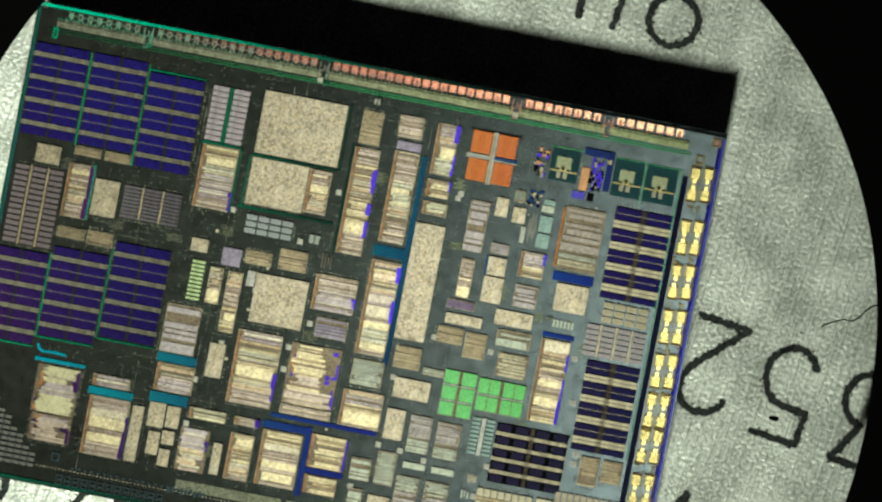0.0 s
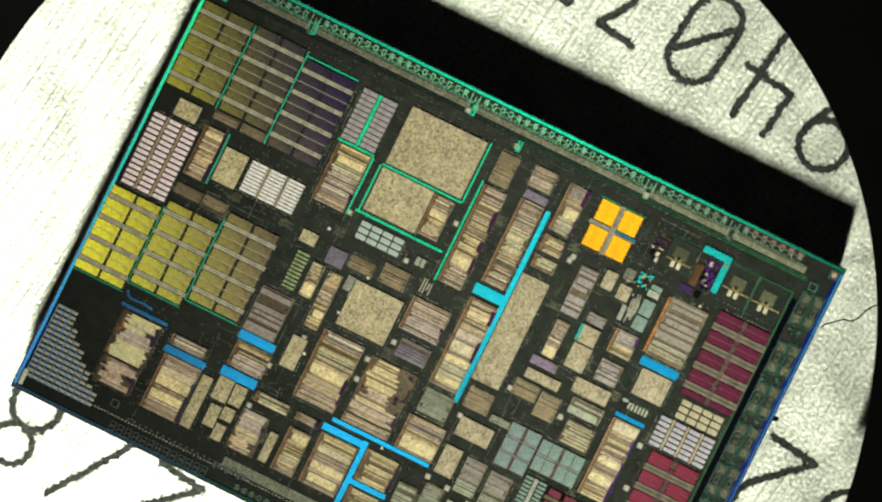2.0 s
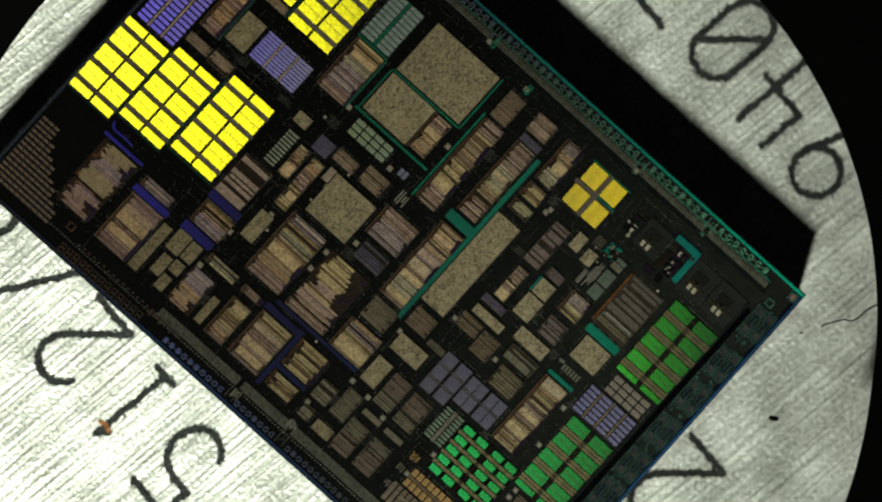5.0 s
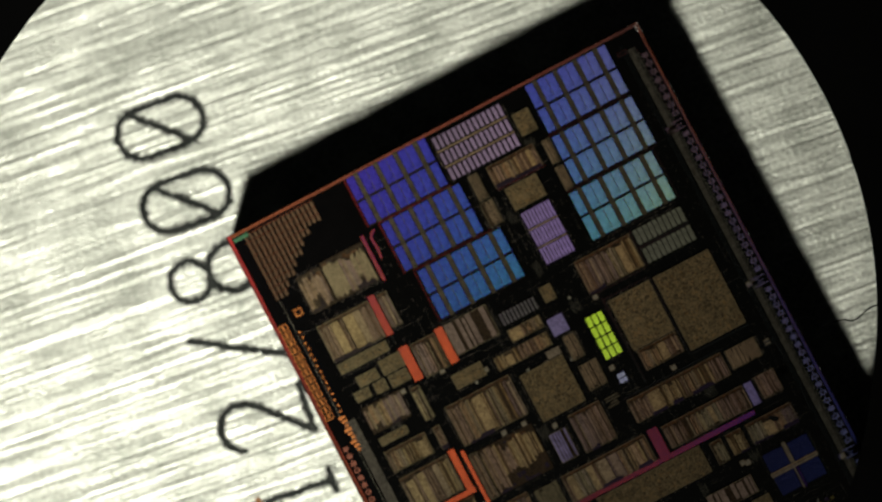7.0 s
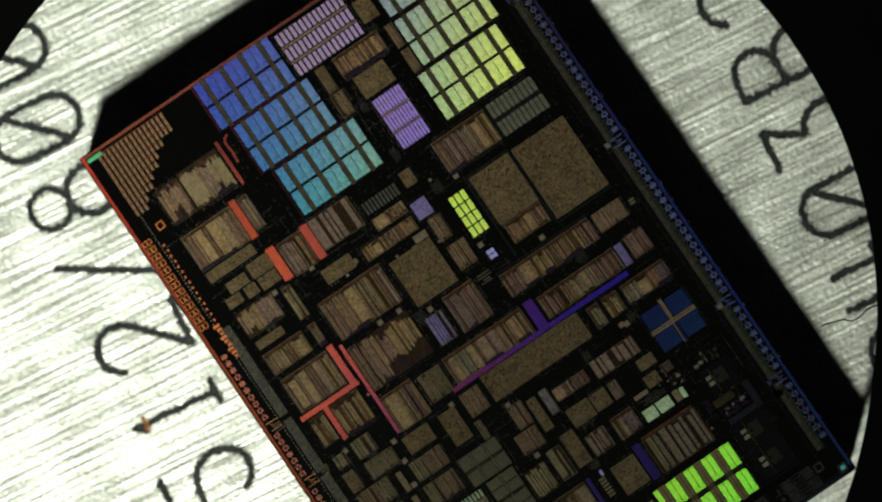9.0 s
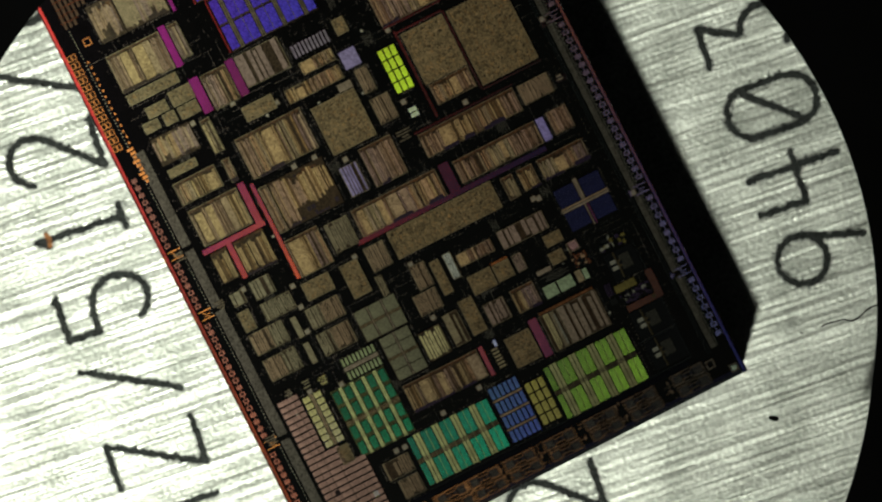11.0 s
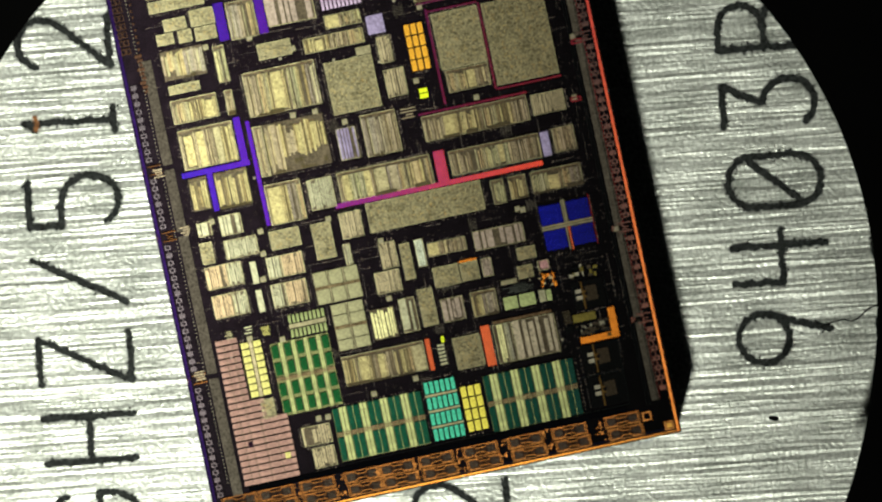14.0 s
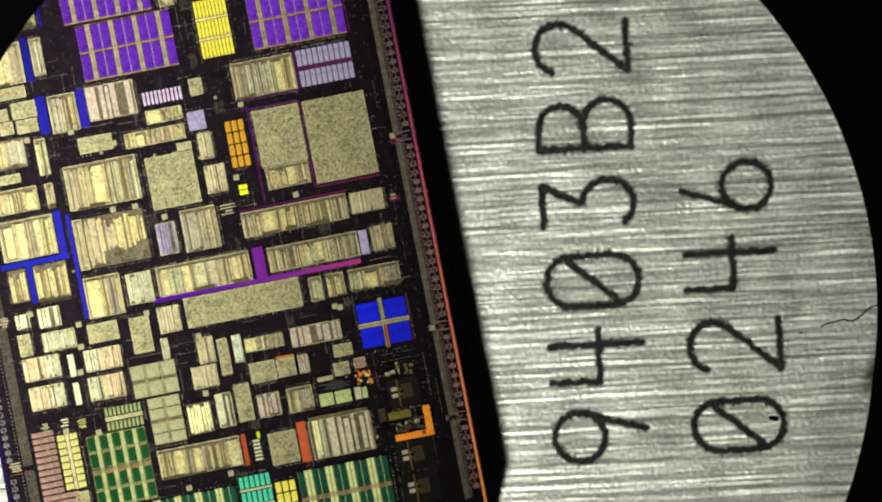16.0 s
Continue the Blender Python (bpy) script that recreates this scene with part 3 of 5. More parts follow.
def ribbon(bm, points, width, z0, z1):
    """A flat stroke along points (millimetres), mitred at its joints, with rounded ends."""
    n = len(points)
    rim_l, rim_r = [], []
    for k, (x, y) in enumerate(points):
        (ax, ay), (bx, by) = points[max(k - 1, 0)], points[min(k + 1, n - 1)]
        d0 = Vector((x - ax, y - ay)) if k else Vector((bx - x, by - y))
        d1 = Vector((bx - x, by - y)) if k < n - 1 else d0
        d0.normalize(), d1.normalize()
        side = Vector((-d0.y - d1.y, d0.x + d1.x))
        side = side.normalized() if side.length > 0.1 else Vector((-d0.y, d0.x))
        reach = min(width / 2 / max(side.dot(Vector((-d0.y, d0.x))), 0.5), width)
        rim_l.append((x + side.x * reach, y + side.y * reach))
        rim_r.append((x - side.x * reach, y - side.y * reach))

    def cap(k, to):
        (x, y), (qx, qy) = points[k], points[to]
        a = math.atan2(y - qy, x - qx)
        return [(x + math.cos(a + s) * width / 2, y + math.sin(a + s) * width / 2) for s in (radians(-45), 0, radians(45))]

    for z, flip in ((z1, False), (z0, True)):
        left = [bm.verts.new((x * MM, y * MM, z * MM)) for x, y in rim_l]
        right = [bm.verts.new((x * MM, y * MM, z * MM)) for x, y in rim_r]
        for k in range(n - 1):
            bm.faces.new((right[k], right[k + 1], left[k + 1], left[k]))
        tip = [bm.verts.new((x * MM, y * MM, z * MM)) for x, y in cap(n - 1, n - 2)]
        tail = [bm.verts.new((x * MM, y * MM, z * MM)) for x, y in cap(0, 1)]
        bm.faces.new((right[-1], *tip, left[-1]))
        bm.faces.new((left[0], *tail, right[0]))
        ring = right + tip + left[::-1] + tail
        if flip:
            for k in range(len(ring)):
                bm.faces.new((ring[k], ring[(k + 1) % len(ring)], upper[(k + 1) % len(ring)], upper[k]))
        upper = ring


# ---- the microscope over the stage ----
# radius and centre of the dark round edge, fitted to the camera's view
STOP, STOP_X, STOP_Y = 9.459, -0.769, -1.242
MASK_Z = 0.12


def microscope():
    scope = tagged(new("microscope_tube"), "black metal microscope tube over the stage", "microscope")
    down = EYE / MM - 18.0
    bm = bmesh.new()
    tube(bm, 4.7, 7.4, down, down + 0.4, 0, 0, 96)
    part("objective_ring", bm, BLACK, scope)
    bm = bmesh.new()
    tube(bm, 7.4, 8.0, down - 0.6, down + 30, 0, 0, 96)
    part("barrel", bm, BLACK, scope)
    bm = bmesh.new()
    tube(bm, 0.02, 7.4, down + 29, down + 30, 0, 0, 96)
    part("end_cap", bm, BLACK, scope)


def view_mask():
    """A thin black mask, added in place of the eyepiece's dark rim and shaped to the camera's view: a round opening,
    open towards the lamp, on two added posts behind the stage; eyepiece dust hangs beside it.
    """
    mask = tagged(new("view_mask"), "thin black mask standing in for the eyepiece's dark round edge", "mask")
    # lower right pushed outward to offset the mask's own shadow in the view
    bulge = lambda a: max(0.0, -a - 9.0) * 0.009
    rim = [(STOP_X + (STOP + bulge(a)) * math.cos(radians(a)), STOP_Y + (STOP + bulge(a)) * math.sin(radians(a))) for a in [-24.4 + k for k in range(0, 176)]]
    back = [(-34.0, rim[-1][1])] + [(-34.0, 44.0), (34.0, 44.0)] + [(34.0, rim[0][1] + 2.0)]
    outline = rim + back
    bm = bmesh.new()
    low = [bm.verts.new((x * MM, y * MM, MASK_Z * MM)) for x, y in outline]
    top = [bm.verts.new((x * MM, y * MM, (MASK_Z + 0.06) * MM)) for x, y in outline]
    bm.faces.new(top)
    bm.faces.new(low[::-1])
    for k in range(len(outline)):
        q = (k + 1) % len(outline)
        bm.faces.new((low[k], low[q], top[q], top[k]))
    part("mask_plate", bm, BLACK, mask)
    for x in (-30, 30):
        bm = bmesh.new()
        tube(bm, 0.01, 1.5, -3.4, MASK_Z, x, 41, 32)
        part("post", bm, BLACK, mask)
    # a curled fibre and two specks: eyepiece dust, placed to fit the camera's view
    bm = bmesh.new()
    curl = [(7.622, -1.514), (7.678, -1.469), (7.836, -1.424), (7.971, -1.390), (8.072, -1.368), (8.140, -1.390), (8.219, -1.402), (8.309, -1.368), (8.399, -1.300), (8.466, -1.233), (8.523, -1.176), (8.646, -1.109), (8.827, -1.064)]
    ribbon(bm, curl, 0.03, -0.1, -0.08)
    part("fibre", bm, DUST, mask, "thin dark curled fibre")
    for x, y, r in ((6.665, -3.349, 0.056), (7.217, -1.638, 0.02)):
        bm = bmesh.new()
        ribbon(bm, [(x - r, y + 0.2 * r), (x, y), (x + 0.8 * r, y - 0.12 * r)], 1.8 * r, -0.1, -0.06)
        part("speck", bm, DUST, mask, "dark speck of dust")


microscope()
view_mask()

bm = bmesh.new()
box(bm, -150, -150, 150, 150, -8, -3.4)
tagged(part("floor", bm, STAGE), "dark enamelled microscope stage under the chip", "stage", kind="structure")

# ---- the heat spreader with its engraved marking ----
PLATE_TURN = -8.0
DIE_THICK = 0.95


def spreader():
    plate = tagged(new("heat_spreader"), "brushed nickel heat spreader plate with engraved marking", "metal plate")
    bm = bmesh.new()
    box(bm, -19, -18.5, 20, 20, -1.8, 0.0)
    bmesh.ops.bevel(bm, geom=[e for e in bm.edges], offset=0.5 * MM, segments=2, affect="EDGES")
    part("plate", bm, NICKEL, plate)
    return plate


def arc(cx, cy, rx, ry, a0, a1, n=10):
    return [(cx + rx * math.cos(radians(a0 + (a1 - a0) * k / n)), cy + ry * math.sin(radians(a0 + (a1 - a0) * k / n))) for k in range(n + 1)]


def strokes(ch):
    """The strokes of an engraved character, in a field 1 wide and 2 high."""
    o = arc(0, 0.45, 0.5, 0.55, 0, 180) + arc(0, -0.45, 0.5, 0.55, 180, 360)
    return {
        "0": [o + o[:1], [(-0.42, -0.55), (0.42, 0.55)]],
        "1": [[(0, -1), (0, 1)], [(-0.02, 0.9), (-0.13, 0.72)], [(-0.25, -1), (0.25, -1)]],
        "2": [arc(0, 0.5, 0.48, 0.5, 165, -20) + [(0.35, 0.1), (-0.5, -1), (0.5, -1)]],
        "3": [[(-0.44, 1), (0.36, 1)], [(0.36, 0.97), (0.2, 0.66), (0.0, 0.16)] + arc(-0.02, -0.42, 0.47, 0.57, 84, -145)],
        "4": [[(-0.45, 1), (-0.45, -0.05), (0.58, -0.05)], [(0.27, -1), (0.27, 1)]],
        "5": [[(0.42, 1), (-0.48, 1), (-0.48, 0.3)] + arc(0, -0.36, 0.5, 0.64, 88, -150)],
        "6": [arc(0, -0.45, 0.48, 0.55, 0, 360, 18), [(-0.44, -0.3), (-0.05, 1)]],
        "8": [arc(0, 0.52, 0.42, 0.46, -90, 270, 16), arc(0, -0.47, 0.5, 0.53, 90, 450, 16)],
        "9": [arc(0, 0.45, 0.48, 0.55, 0, 360, 18), [(0.44, 0.3), (0.1, -1)]],
        "B": [[(-0.45, -1), (-0.45, 1)] + arc(-0.05, 0.52, 0.45, 0.48, 90, -90) + arc(-0.02, -0.48, 0.52, 0.52, 90, -90) + [(-0.45, -1)], [(-0.45, 0.03), (0, 0.03)]],
        "G": [arc(0, 0.3, 0.5, 0.7, 25, 180) + arc(0, -0.3, 0.5, 0.7, 180, 350) + [(0.5, -0.1), (0.1, -0.1)]],
        "H": [[(-0.45, -1), (-0.45, 1)], [(0.45, -1), (0.45, 1)], [(-0.45, 0), (0.45, 0)]],
        "Z": [[(-0.45, 1), (0.45, 1), (-0.48, -1), (0.5, -1)]],
        "V": [[(-0.5, 1), (0, -1), (0.5, 1)]],
        "/": [[(-0.48, -1), (0.45, 1)]],
    }[ch]


def burn(bm, x, y, r, z, rnd):
    """One laser dot: a low uneven eight-sided spot."""
    rim = [(x + r * rnd.uniform(0.88, 1.1) * math.cos(k * math.tau / 8), y + r * rnd.uniform(0.88, 1.1) * math.sin(k * math.tau / 8)) for k in range(8)]
    top = [bm.verts.new((a * MM, b * MM, z * MM)) for a, b in rim]
    low = [bm.verts.new((a * MM, b * MM, -0.02 * MM)) for a, b in rim]
    bm.faces.new(top)
    for k in range(8):
        bm.faces.new((low[k], low[(k + 1) % 8], top[(k + 1) % 8], top[k]))


def engrave(plate, text, x, y, pitch, height):
    """Characters from x towards -x, upside down on the plate, burnt in as rows of overlapping dark dots."""
    rnd = random.Random(len(text) * 7 + int(x * 10))
    for n, ch in enumerate(text):
        bm = bmesh.new()
        for line in strokes(ch):
            path = [(-px * height * 0.55, -py * height * 0.5) for px, py in line]
            for (ax, ay), (bx, by) in zip(path, path[1:]):
                run = math.hypot(bx - ax, by - ay)
                nx, ny = (by - ay) / run, (ax - bx) / run
                count = max(1, round(run / 0.04))
                for k in range(count + 1):
                    f, side = k / count, rnd.uniform(-0.022, 0.022)
                    burn(bm, ax + f * (bx - ax) + nx * side, ay + f * (by - ay) + ny * side, rnd.uniform(0.058, 0.086), 0.004 + 0.004 * rnd.random(), rnd)
                    if rnd.random() < 0.3:
                        side = rnd.choice((-1, 1)) * rnd.uniform(0.075, 0.12)
                        burn(bm, ax + f * (bx - ax) + nx * side, ay + f * (by - ay) + ny * side, rnd.uniform(0.012, 0.03), 0.003, rnd)
        ob = part("engraved_character", bm, INK, plate)
        ob.location = ((x - n * pitch) * MM, y * MM, 0)


plate = spreader()
engrave(plate, "GHZ/512/800", 7.27, -6.3, 1.622, 1.86)
engrave(plate, "9403B2", 4.57, 8.0, 1.6, 1.9)
engrave(plate, "0246", 4.5, 10.85, 1.64, 1.86)
engrave(plate, "352", 10.85, 1.15, 1.64, 1.9)
engrave(plate, "V", 7.95, -2.4, 1.62, 1.9)

# ---- the die: layers in millimetres from its upper left corner ----
OX, OY = 7.0, 4.75
die = tagged(new("silicon_die"), "bare processor die with iridescent circuit blocks glued on the plate", "chip")


def put(name, x0, y0, x1, y1, z0, z1, material, parent=None, label=""):
    bm = bmesh.new()
    cx, cy = (x0 + x1) / 2 - OX, (y0 + y1) / 2 + OY
    w, h = (x1 - x0) / 2, (y1 - y0) / 2
    box(bm, -w, -h, w, h, z0, z1)
    ob = part(name, bm, material, parent or die, label)
    if parent is None:
        ob.location = (cx * MM, cy * MM, 0)
    else:
        ob.location = (cx * MM - parent.location.x, cy * MM - parent.location.y, 0)
    return ob


put("substrate", 0, -9.5, 14, 0, -DIE_THICK, -0.012, SILICON)
put("top_oxide", 0.01, -9.49, 13.99, -0.01, -0.012, 0.0, FIELD)


BLOCKS = []


def plain_block(x0, y0, x1, y1, material, top=0.02, name="register_block"):
    BLOCKS.append((x0, y0, x1, y1))
    return put(name, x0, y0, x1, y1, -0.002, top, material)


def cells(x0, y0, x1, y1):
    """A block of logic cells, with a loose grid of dark well taps."""
    block = plain_block(x0, y0, x1, y1, CELLS, 0.02, "logic_block")
    block["label"] = "speckled tan block of logic cells"
    rnd = random.Random(int(x0 * 100) * 31 + int(-y0 * 100))
    bm = bmesh.new()
    w, h = (x1 - x0) / 2, (y1 - y0) / 2
    for i in range(int(2 * w / 0.2)):
        for j in range(int(2 * h / 0.17)):
            x, y = -w + 0.1 + 0.2 * i + 0.04 * (j % 2) + rnd.uniform(-0.02, 0.02), -h + 0.09 + 0.17 * j + rnd.uniform(-0.02, 0.02)
            if rnd.random() < 0.7 and abs(x) < w - 0.03 and abs(y) < h - 0.03:
                r = rnd.uniform(0.011, 0.02)
                box(bm, x - r, y - r, x + r, y + r * rnd.uniform(0.8, 1.5), 0.0195, 0.0215)
    if bm.verts:
        tagged(part("tap_pattern", bm, TAPS, block), kind="stuff")
    else:
        bm.free()
    pale, dark = bmesh.new(), bmesh.new()
    for k in range(int(4 * w * h * 190)):
        reach, thin = rnd.uniform(0.012, 0.045), rnd.uniform(0.003, 0.007)
        a, b = (reach, thin) if rnd.random() < 0.6 else (thin, reach)
        x, y = rnd.uniform(-w + 0.05, w - 0.05), rnd.uniform(-h + 0.05, h - 0.05)
        if abs(x) + a < w - 0.005 and abs(y) + b < h - 0.005:
            box(pale if rnd.random() < 0.62 else dark, x - a, y - b, x + a, y + b, 0.0192, 0.0204 + 0.0008 * rnd.random())
    for name, mesh, tone in (("route_pattern", pale, ROUTE), ("trench_pattern", dark, TAPS)):
        if mesh.verts:
            tagged(part(name, mesh, tone, block), kind="stuff")
        else:
            mesh.free()
    rim = bmesh.new()
    for p in ((-w, -h, w, -h + 0.01), (-w, h - 0.01, w, h), (-w, -h + 0.01, -w + 0.01, h - 0.01), (w - 0.01, -h + 0.01, w, h - 0.01)):
        box(rim, *p, 0.012, 0.0222)
    part("block_rim", rim, RIM, block)


def ridged(x0, y0, x1, y1, material=None, fine=0.029, ragged=0.0, seed=1, fill=0.93):
    """A register block of lines along x, stacked along y, in varied widths and lengths, with a rusty fringe at one end."""
    rnd = random.Random(seed * 7919 + int(x0 * 1000) + int(-y0 * 77))
    block = plain_block(x0, y0, x1, y1, BED, 0.014)
    block["label"] = "register block of fine parallel lines"
    cx, cy = (x0 + x1) / 2, (y0 + y1) / 2
    fringe = 0.06 if x1 - x0 > 0.35 and material is None else 0.0
    edge = bmesh.new()
    runs = {}
    y, until, kind = y0 + 0.012, y0, STRIPS
    while y < y1 - 0.02:
        if y >= until:
            until, kind = y + rnd.uniform(0.1, 0.5), rnd.choice((STRIPS, STRIPS, STRIPS_CREAM, STRIPS_CREAM, STRIPS_DUSK, STRIPS_DUSK, STRIPS_COOL, STRIPS_MINT))
        bm = runs.setdefault((material or kind).name, (material or kind, bmesh.new()))[1]
        w = min(fine * rnd.choice((0.6, 0.7, 0.8, 0.8, 1, 1, 1, 1.3, 1.6, 2.2)), y1 - 0.01 - y)
        a = x0 + 0.012 + fringe + ragged * (x1 - x0) * rnd.random() ** 2 + (0.07 * rnd.random() if rnd.random() < 0.35 else 0)
        b = x1 - 0.022 - ragged * 0.5 * (x1 - x0) * rnd.random() ** 2 - (0.06 * rnd.random() if rnd.random() < 0.25 else 0)
        if material is None and y1 - y > 0.2 and rnd.random() < 0.06:
            w = min(rnd.uniform(0.1, 0.26), y1 - 0.03 - y)
            bm = runs.setdefault(PANEL.name, (PANEL, bmesh.new()))[1]
            box(bm, a - cx, y - cy, b - cx, y + w - 0.008 - cy, 0.013, 0.0205 + 0.003 * rnd.random())
        elif rnd.random() < fill:
            box(bm, a - cx, y - cy, b - cx, y + min(w * 0.7, w - 0.009) - cy, 0.013, 0.019 + 0.006 * rnd.random())
        y += w
    if not ragged:
        rim, w, h = bmesh.new(), (x1 - x0) / 2, (y1 - y0) / 2
        for p in ((-w, -h, w, -h + 0.013), (-w, h - 0.013, w, h), (-w, -h + 0.013, -w + 0.012, h - 0.013), (w - 0.012, -h + 0.013, w, h - 0.013)):
            box(rim, *p, 0.012, 0.02)
        part("block_rim", rim, RIM, block)
    if fringe:
        for k in range(int((y1 - y0) / 0.03)):
            q = y0 + 0.015 + 0.03 * k
            box(edge, x0 + 0.008 - cx, q - cy, x0 + rnd.uniform(0.03, 0.065) - cx, q + rnd.uniform(0.012, 0.025) - cy, 0.013, 0.018)
        tagged(part("driver_fringe", edge, RUST, block), kind="stuff")
        if rnd.random() < 0.85:
            far, q = bmesh.new(), y0 + 0.01
            while q < y1 - 0.08:
                run = rnd.uniform(0.05, 0.4)
                if rnd.random() < 0.5:
                    box(far, x1 - rnd.uniform(0.025, 0.085) - cx, q - cy, x1 + 0.012 - cx, min(q + run, y1) - cy, 0.0, 0.0265)
                q += run
            if far.verts:
                tagged(part("end_strip_pattern", far, ACCENT, block), kind="stuff")
            else:
                far.free()
    else:
        edge.free()
    for tone, bm in runs.values():
        tagged(part("line_pattern", bm, tone, block), kind="stuff")
    marks = bmesh.new()
    for k in range(int((x1 - x0) * (y1 - y0) * 42)):
        a, b = rnd.choice(((0.03, 0.004), (0.02, 0.005), (0.008, 0.008), (0.012, 0.01), (0.005, 0.02)))
        x, y = rnd.uniform(x0 + 0.05, x1 - 0.05) - cx, rnd.uniform(y0 + 0.04, y1 - 0.04) - cy
        box(marks, x - a, y - b, x + a, y + b, 0.02, 0.0252 + 0.001 * rnd.random())
    if marks.verts:
        tagged(part("via_pattern", marks, TAPS, block), kind="stuff")
    else:
        marks.free()
    return block


def jagged(x0, y0, x1, y1, seed, material=None, step=0.03):
    """A block of narrow pale lines whose torn ends follow a wandering outline, with a few blue and rust patches in the bed."""
    rnd = random.Random(seed)
    block = plain_block(x0, y0, x1, y1, BED, 0.012)
    block["label"] = "pale register block with ragged ends on a dark bed"
    cx, cy = (x0 + x1) / 2, (y0 + y1) / 2
    groups = {"pale": bmesh.new(), "dusk": bmesh.new(), "cool": bmesh.new()}
    a, b, y, tone = 0.1, 0.1, y0 + 0.01, "pale"
    while y < y1 - 0.02:
        if rnd.random() < 0.16:
            a, b, tone = rnd.choice((0.03, 0.08, 0.2)), rnd.choice((0.02, 0.06, 0.3)), rnd.choice(("pale", "pale", "dusk", "cool"))
        a, b = min(max(a + rnd.uniform(-0.05, 0.05), 0.02), 0.4), min(max(b + rnd.uniform(-0.05, 0.05), 0.02), 0.4)
        w = min(step * rnd.choice((0.7, 1, 1, 1.5)), y1 - 0.01 - y)
        left, right = x0 + (a + 0.06 * rnd.random()) * (x1 - x0), x1 - (b + 0.06 * rnd.random()) * (x1 - x0)
        box(groups[tone], left - cx, y - cy, right - cx, y + w * 0.84 - cy, 0.011, 0.02 + 0.004 * rnd.random())
        y += w
    for tone, skin in (("pale", material or TORN), ("dusk", STRIPS_DUSK), ("cool", STRIPS_COOL)):
        if groups[tone].verts:
            tagged(part("line_pattern", groups[tone], skin, block), kind="stuff")
        else:
            groups[tone].free()
    patch = bmesh.new()
    for k in range(7):
        x, y = rnd.choice((rnd.uniform(x0 + 0.06, x0 + 0.2 * (x1 - x0)), rnd.uniform(x1 - 0.25 * (x1 - x0), x1 - 0.06))), rnd.uniform(y0 + 0.06, y1 - 0.06)
        w, h = rnd.uniform(0.02, 0.05), rnd.uniform(0.02, 0.05)
        box(patch, x - cx - w, y - cy - h, x - cx + w, y - cy + h, 0.011, 0.0135)
    q = y0 + 0.02
    while q < y1 - 0.12:
        run = rnd.uniform(0.05, 0.3)
        if rnd.random() < 0.6:
            box(patch, x1 - rnd.uniform(0.05, 0.14) - cx, q - cy, x1 - 0.01 - cx, min(q + run, y1 - 0.01) - cy, 0.011, 0.0138)
        q += run
    tagged(part("bed_patch_pattern", patch, ACCENT, block), kind="stuff")
    scorch = bmesh.new()
    for k in range(5):
        x, y, w, h = rnd.uniform(x0 + 0.06, x0 + 0.16), rnd.uniform(y0 + 0.1, y1 - 0.1), rnd.uniform(0.02, 0.05), rnd.uniform(0.03, 0.09)
        box(scorch, x - cx - w, y - cy - h, x - cx + w, y - cy + h, 0.011, 0.0132)
    tagged(part("scorch_pattern", scorch, RUST, block), kind="stuff")


def stalks(x0, y0, x1, y1, count, material, seed):
    """A cluster of upright bars of unequal length."""
    rnd = random.Random(seed)
    bed = plain_block(x0, y0, x1, y1, FIELD, 0.006)
    for k in range(count):
        x = x0 + (x1 - x0) * (k + 0.2) / count
        low, high = y0 + (y1 - y0) * rnd.uniform(0, 0.35), y1 - (y1 - y0) * rnd.uniform(0, 0.3)
        put("bar", x, low, x + (x1 - x0) / count * rnd.uniform(0.35, 0.6), high, 0.005, 0.02, material, bed)


